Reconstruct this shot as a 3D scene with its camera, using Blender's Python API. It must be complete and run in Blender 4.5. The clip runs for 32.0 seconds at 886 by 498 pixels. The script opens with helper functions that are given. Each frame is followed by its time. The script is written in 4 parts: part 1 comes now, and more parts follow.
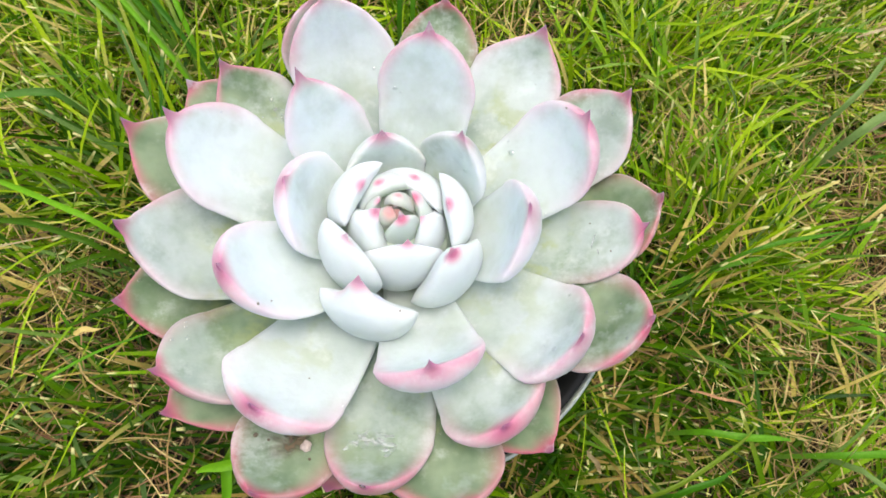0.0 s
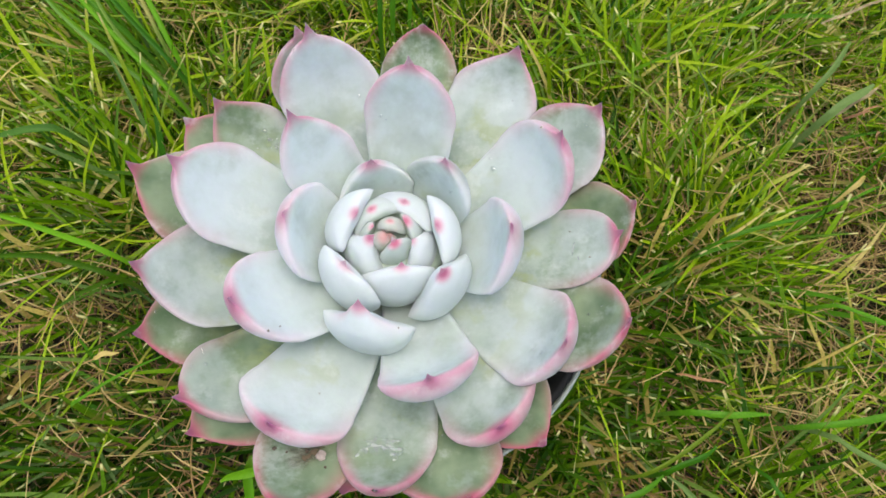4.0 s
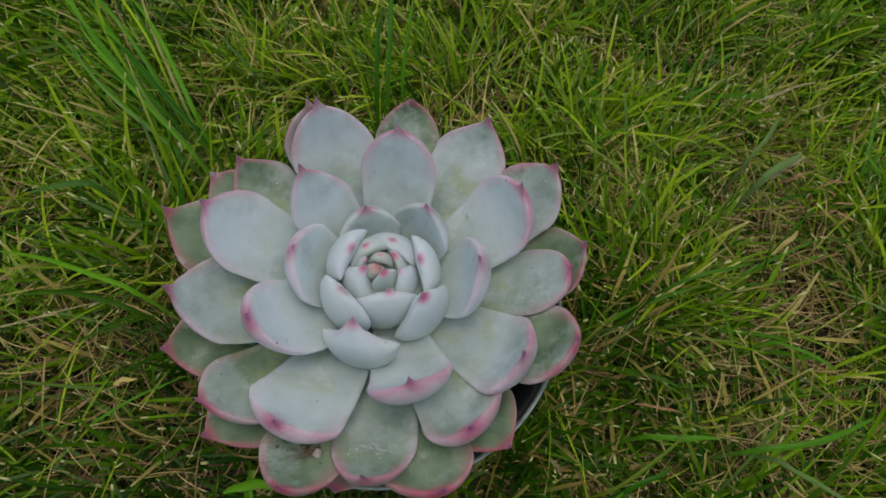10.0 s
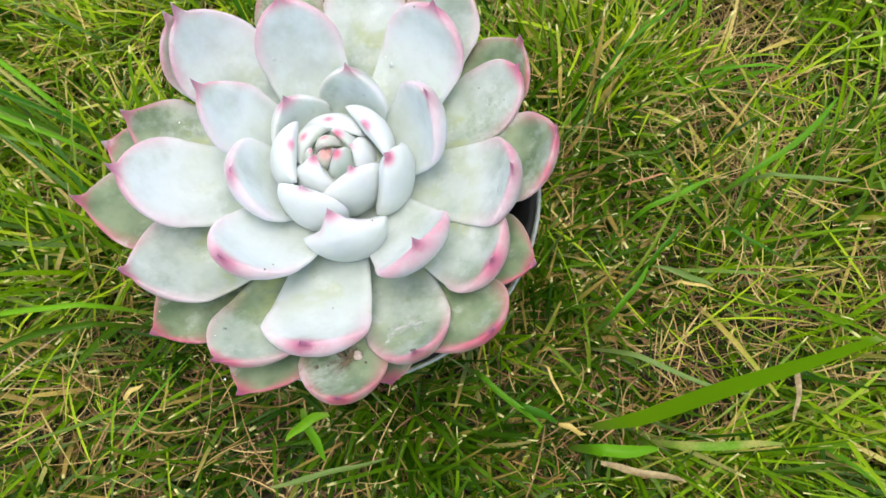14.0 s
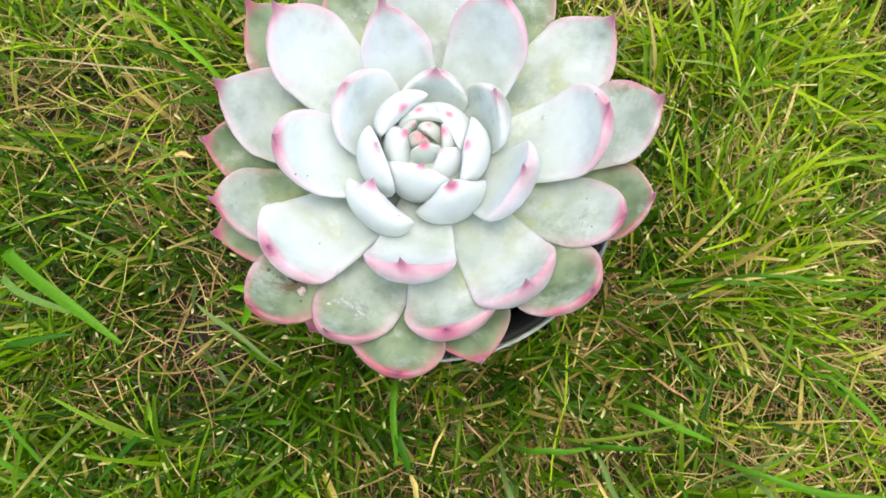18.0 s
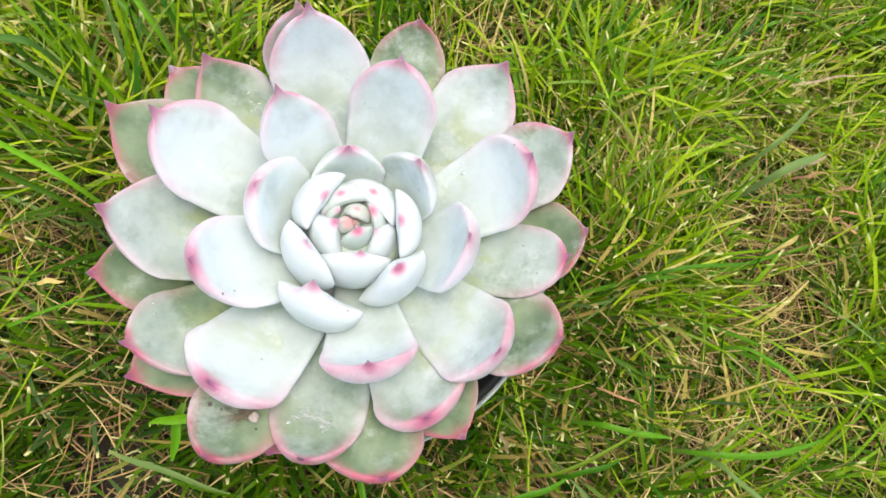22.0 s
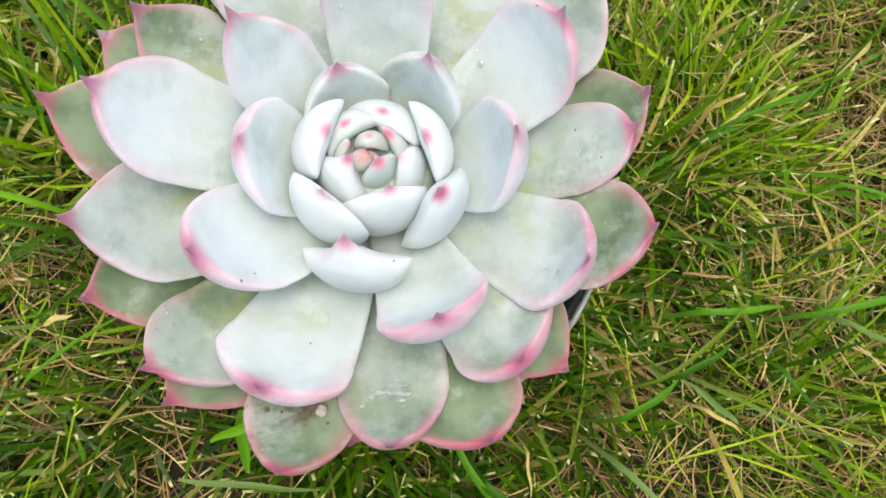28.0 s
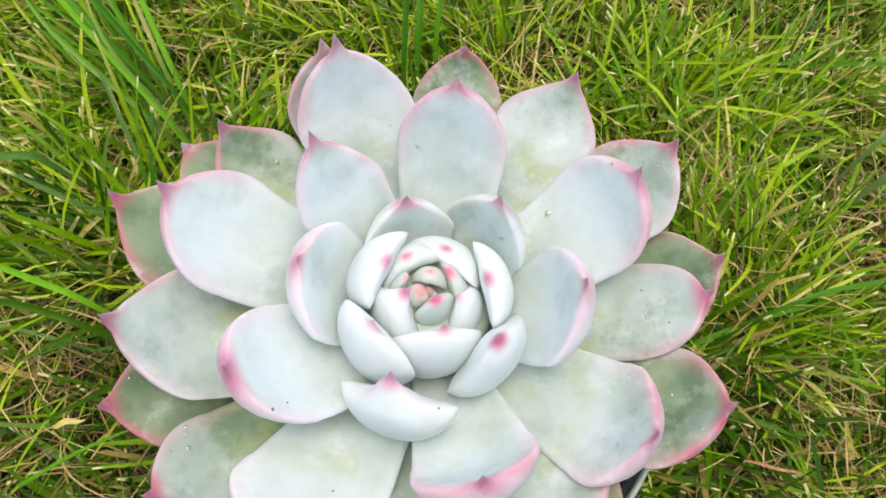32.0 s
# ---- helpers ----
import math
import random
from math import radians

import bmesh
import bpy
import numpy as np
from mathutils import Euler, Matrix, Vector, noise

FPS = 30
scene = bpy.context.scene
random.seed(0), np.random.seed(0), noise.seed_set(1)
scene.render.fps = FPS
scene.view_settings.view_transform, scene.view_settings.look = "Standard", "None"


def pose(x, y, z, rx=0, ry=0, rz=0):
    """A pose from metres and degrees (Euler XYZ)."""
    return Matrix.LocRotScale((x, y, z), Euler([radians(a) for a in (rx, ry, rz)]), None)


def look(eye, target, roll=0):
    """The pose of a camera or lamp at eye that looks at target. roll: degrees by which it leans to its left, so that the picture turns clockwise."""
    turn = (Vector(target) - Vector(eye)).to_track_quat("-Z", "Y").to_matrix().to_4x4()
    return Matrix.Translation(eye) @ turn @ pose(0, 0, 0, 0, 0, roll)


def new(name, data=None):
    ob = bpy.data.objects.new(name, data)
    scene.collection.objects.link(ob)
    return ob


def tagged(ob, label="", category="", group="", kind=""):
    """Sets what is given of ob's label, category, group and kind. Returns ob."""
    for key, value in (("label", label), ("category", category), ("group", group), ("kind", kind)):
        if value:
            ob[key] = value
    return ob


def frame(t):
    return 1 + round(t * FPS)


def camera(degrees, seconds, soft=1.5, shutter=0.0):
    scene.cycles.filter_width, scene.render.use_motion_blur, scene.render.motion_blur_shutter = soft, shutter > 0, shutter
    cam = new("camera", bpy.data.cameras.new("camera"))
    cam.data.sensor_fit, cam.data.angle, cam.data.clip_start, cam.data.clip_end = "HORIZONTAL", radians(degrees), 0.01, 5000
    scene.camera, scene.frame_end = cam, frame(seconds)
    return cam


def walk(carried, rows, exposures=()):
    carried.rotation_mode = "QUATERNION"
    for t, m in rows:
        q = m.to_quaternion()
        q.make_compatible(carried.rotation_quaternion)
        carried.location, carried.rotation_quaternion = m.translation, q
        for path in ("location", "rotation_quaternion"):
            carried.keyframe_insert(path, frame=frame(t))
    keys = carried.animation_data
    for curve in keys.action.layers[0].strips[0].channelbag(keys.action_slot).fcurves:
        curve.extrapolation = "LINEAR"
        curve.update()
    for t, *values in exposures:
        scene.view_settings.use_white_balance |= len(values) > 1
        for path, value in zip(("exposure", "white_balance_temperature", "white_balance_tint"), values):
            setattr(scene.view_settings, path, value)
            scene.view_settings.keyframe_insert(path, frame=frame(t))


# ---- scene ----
cam = camera(73.98, 32.0, soft=1.65)
PATH = [
    (0, 0.0081, -0.0654, 0.2769, 19.88, -2.29, 1.30),
    (0.5, 0.0103, -0.0634, 0.2816, 19.01, -2.35, 1.37),
    (1, 0.0130, -0.0621, 0.2971, 18.41, -2.17, 1.29),
    (1.5, 0.0115, -0.0629, 0.3069, 18.08, -2.02, 0.94),
    (2, 0.0137, -0.0634, 0.3002, 17.94, -1.80, 0.20),
    (2.5, 0.0145, -0.0595, 0.3001, 18.11, -1.67, -0.67),
    (3, 0.0127, -0.0583, 0.2990, 18.18, -1.55, -1.33),
    (3.5, 0.0099, -0.0592, 0.2964, 18.14, -1.42, -1.81),
    (5.5, 0.0094, -0.0603, 0.2871, 18.72, -1.23, -2.92),
    (6, 0.0115, -0.0663, 0.2949, 19.38, -1.14, -3.07),
    (6.5, 0.0083, -0.0732, 0.2988, 20.58, -1.10, -3.08),
    (7, 0.0136, -0.0720, 0.3077, 22.32, -1.02, -3.15),
    (7.5, 0.0179, -0.0746, 0.3088, 24.04, -0.93, -3.20),
    (8, 0.0156, -0.0796, 0.3090, 24.69, -1.20, -2.91),
    (8.5, 0.0122, -0.0806, 0.3154, 24.92, -1.43, -2.49),
    (9, 0.0127, -0.0817, 0.3214, 24.89, -1.65, -2.12),
    (9.5, 0.0140, -0.0841, 0.3213, 25.04, -1.80, -1.91),
    (10, 0.0129, -0.0846, 0.3220, 25.02, -1.98, -1.97),
    (10.5, 0.0051, -0.0889, 0.3210, 24.94, -2.09, -2.15),
    (11, -0.0034, -0.0919, 0.3168, 24.80, -2.30, -3.01),
    (11.5, -0.0024, -0.0843, 0.3147, 25.20, -1.85, -6.41),
    (12, 0.0088, -0.0845, 0.3197, 25.52, 0.00, -14.07),
    (12.5, 0.0089, -0.0918, 0.3156, 24.86, 1.65, -21.42),
    (13, 0.0035, -0.0949, 0.3145, 22.49, 2.16, -25.73),
    (13.5, -0.0020, -0.0956, 0.3052, 18.99, 2.19, -27.56),
    (14, 0.0003, -0.0929, 0.3021, 15.48, 1.86, -27.29),
    (14.5, 0.0025, -0.0861, 0.3082, 13.75, 1.79, -25.43),
    (16.5, 0.0347, -0.0807, 0.3063, 11.56, 3.46, 2.45),
    (17, 0.0422, -0.0763, 0.3111, 12.09, 3.13, 10.98),
    (17.5, 0.0469, -0.0726, 0.3121, 12.17, 2.76, 17.21),
    (18, 0.0387, -0.0692, 0.3106, 12.32, 1.45, 21.74),
    (18.5, 0.0338, -0.0597, 0.3131, 12.19, -1.67, 26.95),
    (19, 0.0297, -0.0550, 0.3092, 12.68, -5.51, 27.56),
    (19.5, 0.0286, -0.0496, 0.3080, 12.92, -8.34, 27.89),
    (20, 0.0162, -0.0499, 0.3041, 12.92, -9.85, 26.67),
    (20.5, 0.0205, -0.0512, 0.2990, 13.28, -10.25, 23.17),
    (21, 0.0184, -0.0510, 0.3011, 13.68, -10.00, 18.59),
    (21.5, 0.0077, -0.0560, 0.3036, 14.12, -9.46, 13.50),
    (22, 0.0077, -0.0547, 0.3045, 14.64, -8.37, 6.28),
    (22.5, 0.0059, -0.0529, 0.3075, 14.40, -6.94, -1.37),
    (23, -0.0010, -0.0563, 0.3044, 13.65, -5.73, -8.26),
    (23.5, -0.0011, -0.0554, 0.3031, 12.72, -4.78, -14.21),
    (24, -0.0079, -0.0552, 0.3033, 11.68, -4.07, -19.99),
    (24.5, -0.0174, -0.0515, 0.3033, 10.99, -3.61, -24.76),
    (26.5, -0.0125, -0.0479, 0.2768, 7.93, -3.32, -19.41),
    (27, -0.0045, -0.0494, 0.2782, 8.13, -4.13, -13.14),
    (27.5, 0.0017, -0.0513, 0.2704, 8.28, -4.20, -11.76),
    (28, 0.0026, -0.0506, 0.2696, 9.86, -3.33, -8.36),
    (28.5, 0.0027, -0.0470, 0.2702, 11.09, -2.87, -5.99),
    (29, 0.0024, -0.0393, 0.2709, 12.90, -2.57, -3.20),
    (29.5, 0.0066, -0.0400, 0.2631, 15.69, -2.42, -2.46),
    (30, 0.0052, -0.0418, 0.2625, 18.43, -2.57, -1.94),
    (30.5, 0.0066, -0.0441, 0.2596, 20.65, -2.65, -1.59),
    (31, 0.0101, -0.0436, 0.2600, 22.10, -2.55, -1.27),
    (31.5, 0.0066, -0.0437, 0.2631, 22.82, -2.43, -1.18),
    (32, -0.0033, -0.0475, 0.2612, 23.23, -2.55, -0.95),
]
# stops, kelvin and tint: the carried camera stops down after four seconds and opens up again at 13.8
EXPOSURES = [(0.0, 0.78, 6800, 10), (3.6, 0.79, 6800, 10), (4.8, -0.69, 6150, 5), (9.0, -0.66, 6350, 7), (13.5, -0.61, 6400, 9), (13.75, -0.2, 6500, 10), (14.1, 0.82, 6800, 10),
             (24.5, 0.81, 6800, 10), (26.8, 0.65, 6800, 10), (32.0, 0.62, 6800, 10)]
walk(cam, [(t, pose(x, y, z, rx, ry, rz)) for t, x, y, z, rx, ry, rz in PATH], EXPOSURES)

# ---- light: a bright overcast sky and a very wide, weak sun ----
SUN_ELEVATION, SUN_AZIMUTH = 86.0, 60.0
world = bpy.data.worlds.new("overcast_sky")
scene.world = world
world.use_nodes = True
wt = world.node_tree
sky = wt.nodes.new("ShaderNodeTexSky")
sky.sky_type = "NISHITA"
sky.sun_disc = False
sky.sun_elevation = radians(SUN_ELEVATION)
sky.sun_rotation = radians(90.0 - SUN_AZIMUTH)
sky.air_density, sky.dust_density, sky.ozone_density = 1.0, 4.0, 0.6
wt.links.new(sky.outputs["Color"], wt.nodes["Background"].inputs["Color"])
wt.nodes["Background"].inputs["Strength"].default_value = 0.15

sun = new("sun", bpy.data.lights.new("sun", "SUN"))
sun.data.energy, sun.data.angle, sun.data.color = 0.87, radians(60.0), (1.0, 0.96, 0.90)
sun_way = Vector((math.cos(radians(SUN_AZIMUTH)) * math.cos(radians(SUN_ELEVATION)),
                  math.sin(radians(SUN_AZIMUTH)) * math.cos(radians(SUN_ELEVATION)), math.sin(radians(SUN_ELEVATION))))
sun.matrix_world = look(sun_way * 10.0, (0, 0, 0))


# ---- materials ----
class Nodes:
    """Short names for building one node material."""

    def __init__(self, name):
        self.mat = bpy.data.materials.new(name)
        self.mat.use_nodes = True
        self.tree = self.mat.node_tree
        self.out = self.tree.nodes["Principled BSDF"]

    def set(self, socket, value):
        if isinstance(value, bpy.types.NodeSocket):
            self.tree.links.new(value, socket)
        else:
            socket.default_value = value

    def math(self, kind, a, b=0.0, clamp=False):
        n = self.tree.nodes.new("ShaderNodeMath")
        n.operation, n.use_clamp = kind, clamp
        self.set(n.inputs[0], a)
        self.set(n.inputs[1], b)
        return n.outputs[0]

    def ramp(self, value, low, high, to_low=0.0, to_high=1.0):
        n = self.tree.nodes.new("ShaderNodeMapRange")
        n.interpolation_type = "SMOOTHSTEP"
        for k, v in zip(("Value", "From Min", "From Max", "To Min", "To Max"), (value, low, high, to_low, to_high)):
            self.set(n.inputs[k], v)
        return n.outputs[0]

    def mix(self, fac, a, b):
        n = self.tree.nodes.new("ShaderNodeMix")
        n.data_type = "RGBA"
        self.set(n.inputs[0], fac)
        self.set(n.inputs[6], a if isinstance(a, bpy.types.NodeSocket) else (*a, 1.0))
        self.set(n.inputs[7], b if isinstance(b, bpy.types.NodeSocket) else (*b, 1.0))
        return n.outputs[2]

    def noise(self, scale, detail=3.0, rough=0.55, vector=None):
        n = self.tree.nodes.new("ShaderNodeTexNoise")
        n.inputs["Scale"].default_value, n.inputs["Detail"].default_value, n.inputs["Roughness"].default_value = scale, detail, rough
        if vector is not None:
            self.set(n.inputs["Vector"], vector)
        return n.outputs["Fac"]

    def place(self):
        return self.tree.nodes.new("ShaderNodeNewGeometry").outputs["Position"]

    def island(self):
        return self.tree.nodes.new("ShaderNodeNewGeometry").outputs["Random Per Island"]

    def own(self, name):
        n = self.tree.nodes.new("ShaderNodeAttribute")
        n.attribute_name = name
        return n.outputs["Fac"]

    def bump(self, height, distance, strength=1.0):
        n = self.tree.nodes.new("ShaderNodeBump")
        n.inputs["Distance"].default_value, n.inputs["Strength"].default_value = distance, strength
        self.set(n.inputs["Height"], height)
        self.set(self.out.inputs["Normal"], n.outputs["Normal"])

    def finish(self, **values):
        for key, value in values.items():
            self.set(self.out.inputs[key.replace("_", " ")], (*value, 1.0) if isinstance(value, tuple) and len(value) == 3 and "Radius" not in key else value)
        return self.mat


def leaf_material():
    m = Nodes("succulent_leaf")
    along, across, under, pink, bloom = (m.own(k) for k in ("along", "across", "under", "pink", "bloom"))
    where = m.place()
    coarse, fine, patch = m.noise(70.0, 4.0, 0.6, where), m.noise(420.0, 4.0, 0.6, where), m.noise(85.0, 3.0, 0.5, where)
    # waxy bloom over green flesh, rubbed thin in blotches
    clouds = m.noise(38.0, 5.0, 0.62, where)
    rubbed = m.math("ADD", m.math("MULTIPLY", m.ramp(coarse, 0.42, 0.68), 0.24), m.math("MULTIPLY", m.ramp(clouds, 0.45, 0.66), 0.42))
    wax = m.math("SUBTRACT", bloom, m.math("MULTIPLY", rubbed, m.math("SUBTRACT", 1.5, bloom)), True)
    wax = m.math("ADD", wax, m.math("MULTIPLY", m.math("SUBTRACT", fine, 0.5), 0.14), True)
    # the leaf below it rubs the bloom off towards the base
    wax = m.math("MULTIPLY", wax, m.math("MAXIMUM", m.math("POWER", bloom, 5.0), m.ramp(m.math("ADD", along, m.math("MULTIPLY", coarse, 0.5)), 0.55, 1.0, 0.64, 1.10)))
    flesh = m.mix(m.ramp(patch, 0.30, 0.72), (0.110, 0.185, 0.090), (0.255, 0.340, 0.205))
    colour = m.mix(wax, flesh, (0.655, 0.738, 0.752))
    colour = m.mix(m.math("MULTIPLY", m.ramp(across, 0.70, 0.97, 0.08, 0.32), m.math("ADD", bloom, 0.1, True)), colour, (0.79, 0.84, 0.84))
    colour = m.mix(m.math("MULTIPLY", m.ramp(across, 0.93, 0.99), 0.22), colour, (0.80, 0.84, 0.83))
    # where the bloom is gone the base is yellow-green
    bare = m.math("MULTIPLY", m.ramp(along, 0.46, 0.66, 1.0, 0.0), m.ramp(m.noise(95.0, 3.0, 0.55, where), 0.48, 0.62))
    colour = m.mix(m.math("MULTIPLY", bare, m.ramp(bloom, 0.60, 0.95, 0.65, 0.10)), colour, (0.36, 0.42, 0.17))
    # rose-red margin, tip and underside of the tip
    wavy = m.math("ADD", across, m.math("MULTIPLY", m.math("SUBTRACT", coarse, 0.5), 0.22))
    margin = m.math("MULTIPLY", m.math("POWER", m.ramp(wavy, 0.44, 1.12), 1.7), m.ramp(along, 0.42, 0.90))
    margin = m.math("MULTIPLY", margin, m.ramp(m.noise(38.0, 2.0, 0.5, where), 0.30, 0.62, 0.45, 1.0))
    end = m.ramp(m.math("ADD", along, m.math("MULTIPLY", m.math("SUBTRACT", across, 0.5), 0.06)), 0.84, 0.98)
    below = m.math("MULTIPLY", under, m.ramp(along, 0.76, 0.97))
    red = m.math("MAXIMUM", m.math("MAXIMUM", margin, end), below)
    red = m.math("MULTIPLY", red, pink, True)
    red = m.math("MULTIPLY", red, m.ramp(fine, 0.15, 0.6, 0.75, 1.0), True)
    colour = m.mix(red, colour, m.mix(bloom, (0.50, 0.110, 0.155), (0.57, 0.19, 0.300)))
    # young leaves are a fresher, paler green
    colour = m.mix(m.ramp(m.own("young"), 0.1, 0.3, 0.0, 0.6), colour, (0.70, 0.757, 0.747))
    # the inner ones greener still, partly shade put into their colour
    colour = m.mix(m.ramp(m.own("young"), 0.38, 0.66, 0.0, 0.6), colour, (0.50, 0.60, 0.50))
    # the red point that ends each leaf, fresher on the young ones
    spot, young = m.own("spot"), m.own("young")
    halo = m.mix(young, m.mix(bloom, (0.48, 0.105, 0.165), (0.52, 0.17, 0.295)), (0.84, 0.44, 0.51))
    red_point = m.mix(young, (0.24, 0.060, 0.155), (0.74, 0.12, 0.22))
    colour = m.mix(m.math("MULTIPLY", m.ramp(spot, 0.04, 0.60), 0.80), colour, halo)
    colour = m.mix(m.math("MULTIPLY", m.ramp(spot, 0.42, 0.92), 0.85), colour, red_point)
    # the youngest are tinted brown-pink
    colour = m.mix(m.math("MULTIPLY", m.ramp(young, 0.85, 1.0), 0.55), colour, (0.47, 0.43, 0.31))
    # pale dried scuffs
    scuff = m.ramp(m.noise(62.0, 5.0, 0.68, where), 0.53, 0.70)
    colour = m.mix(m.math("MULTIPLY", scuff, 0.36), colour, (0.75, 0.80, 0.78))
    # small dark corky flecks
    flecks = m.ramp(m.noise(240.0, 3.0, 0.75, where), 0.74, 0.80)
    colour = m.mix(m.math("MULTIPLY", flecks, 0.5), colour, (0.16, 0.15, 0.10))
    m.bump(m.math("ADD", m.math("MULTIPLY", coarse, 0.7), m.math("MULTIPLY", fine, 0.3)), 0.0012, 0.3)
    rough = m.ramp(fine, 0.3, 0.7, 0.46, 0.64)
    return m.finish(Base_Color=colour, Roughness=rough, Subsurface_Weight=0.55, Subsurface_Radius=(0.008, 0.009, 0.007), Subsurface_Scale=1.0,
                    Specular_IOR_Level=0.28)


def grass_material(name, dark, light, dry, dry_share, through_light=0.20):
    m = Nodes(name)
    along, where = m.own("along"), m.place()
    single = m.tree.nodes.new("ShaderNodeObjectInfo").outputs["Random"]
    island = m.math("FRACT", m.math("ADD", m.island(), single))
    patch = m.noise(14.0, 3.0, 0.6, where)
    colour = m.mix(m.ramp(m.math("ADD", island, m.math("SUBTRACT", patch, 0.5)), 0.0, 1.0), dark, light)
    yellow = m.ramp(m.math("ADD", island, m.math("MULTIPLY", m.math("SUBTRACT", patch, 0.5), 0.8)), 1.0 - dry_share - 0.06, 1.0 - dry_share + 0.04)
    if dry_share > 0:
        colour = m.mix(yellow, colour, dry)
    # some blades are grey-green: the sky's sheen put into their colour
    sheen_tint = m.ramp(m.math("FRACT", m.math("MULTIPLY", island, 53.0)), 0.91, 0.94)
    colour = m.mix(m.math("MULTIPLY", sheen_tint, 0.55), colour, (0.20, 0.30, 0.10))
    # pale sheath at the foot; a few blades have a bleached cut end
    colour = m.mix(m.ramp(along, 0.0, 0.22, 0.35, 0.0), colour, (0.32, 0.30, 0.10))
    mown = m.ramp(m.math("FRACT", m.math("MULTIPLY", island, 37.0)), 0.48, 0.52)
    colour = m.mix(m.math("MULTIPLY", m.ramp(along, 0.92, 0.96), mown), colour, (0.78, 0.75, 0.32))
    tipped = m.ramp(m.math("FRACT", m.math("MULTIPLY", island, 91.0)), 0.87, 0.90)
    if dry_share > 0:
        colour = m.mix(m.math("MULTIPLY", m.ramp(along, 0.6, 0.9), m.math("MULTIPLY", tipped, 0.8)), colour, dry)
    streak = m.noise(900.0, 2.0, 0.5, where)
    colour = m.mix(m.ramp(streak, 0.35, 0.75, 0.0, 0.3), colour, dark)
    m.bump(streak, 0.0004, 0.4)
    # thin blades let some light through
    leafy = m.tree.nodes.new("ShaderNodeBsdfTranslucent")
    both = m.tree.nodes.new("ShaderNodeMixShader")
    both.inputs[0].default_value = through_light
    m.set(leafy.inputs["Color"], colour)
    m.tree.links.new(m.out.outputs["BSDF"], both.inputs[1])
    m.tree.links.new(leafy.outputs["BSDF"], both.inputs[2])
    m.tree.links.new(both.outputs[0], m.tree.nodes["Material Output"].inputs["Surface"])
    return m.finish(Base_Color=colour, Roughness=0.38, Specular_IOR_Level=0.16)


def plain_material(name, low, high, scale, rough, bump=0.0, **more):
    m = Nodes(name)
    where = m.place()
    n = m.noise(scale, 5.0, 0.65, where)
    colour = m.mix(m.ramp(n, 0.3, 0.7), low, high)
    if bump:
        m.bump(n, bump, 0.8)
    return m.finish(Base_Color=colour, Roughness=m.ramp(n, 0.2, 0.8, rough - 0.08, rough + 0.08), **more)


def straw_material(name, low=(0.19, 0.115, 0.035), high=(0.62, 0.48, 0.18), rust=(0.38, 0.20, 0.060)):
    m = Nodes(name)
    island, where = m.island(), m.place()
    colour = m.mix(m.ramp(island, 0.0, 0.8), low, high)
    colour = m.mix(m.ramp(m.math("FRACT", m.math("MULTIPLY", island, 17.0)), 0.6, 0.9, 0.0, 0.6), colour, rust)
    grain = m.noise(700.0, 3.0, 0.6, where)
    colour = m.mix(m.ramp(grain, 0.35, 0.75, 0.0, 0.45), colour, (0.16, 0.10, 0.04))
    m.bump(grain, 0.0004, 0.5)
    return m.finish(Base_Color=colour, Roughness=0.6, Specular_IOR_Level=0.3)


LEAF = leaf_material()
GRASS = grass_material("lawn_grass", (0.022, 0.085, 0.001), (0.222, 0.425, 0.003), (0.60, 0.48, 0.12), 0.035)
# darker copy of the lawn grass, with the shade round the pot in its colour
DEEP_SHADED = grass_material("deep_shaded_grass", (0.014, 0.058, 0.001), (0.098, 0.230, 0.003), (0.42, 0.31, 0.08), 0.06)
TURF = grass_material("turf_grass", (0.014, 0.042, 0.001), (0.125, 0.215, 0.003), (0.40, 0.27, 0.07), 0.10)
BROAD = grass_material("broad_grass", (0.032, 0.140, 0.004), (0.120, 0.330, 0.012), (0.44, 0.42, 0.12), 0.05)
STRAW = straw_material("dry_straw")
POT = plain_material("pot_plastic", (0.012, 0.013, 0.013), (0.024, 0.025, 0.024), 90.0, 0.7, Specular_IOR_Level=0.2)
RIM = plain_material("pot_rim", (0.18, 0.22, 0.20), (0.40, 0.45, 0.41), 120.0, 0.45, 0.0003)
SOIL = plain_material("potting_soil", (0.020, 0.015, 0.010), (0.075, 0.055, 0.038), 160.0, 0.95, 0.004)
CRUMB = plain_material("crumb", (0.06, 0.048, 0.034), (0.20, 0.16, 0.12), 500.0, 0.9, 0.001)
SPECK = plain_material("speck", (0.16, 0.15, 0.11), (0.30, 0.28, 0.22), 500.0, 0.8)
PALE_CRUMB = plain_material("grit", (0.40, 0.33, 0.29), (0.62, 0.52, 0.47), 400.0, 0.5, 0.0006)
FILLER = plain_material("growing_tip", (0.38, 0.47, 0.38), (0.50, 0.58, 0.49), 160.0, 0.6, 0.0004)
STEM = plain_material("stem", (0.18, 0.22, 0.12), (0.28, 0.30, 0.18), 200.0, 0.6, 0.001)


# ---- helpers for meshes ----
def mesh_object(name, verts, faces, material, parent=None, label="", smooth=True, **attributes):
    data = bpy.data.meshes.new(name)
    data.from_pydata([tuple(v) for v in verts], [], [tuple(f) for f in faces])
    for key, values in attributes.items():
        data.attributes.new(key, "FLOAT", "POINT").data.foreach_set("value", np.asarray(values, np.float32))
    if smooth:
        data.polygons.foreach_set("use_smooth", np.ones(len(data.polygons), bool))
    data.materials.append(material)
    data.update()
    ob = new(name, data)
    ob.parent = parent
    return tagged(ob, label)


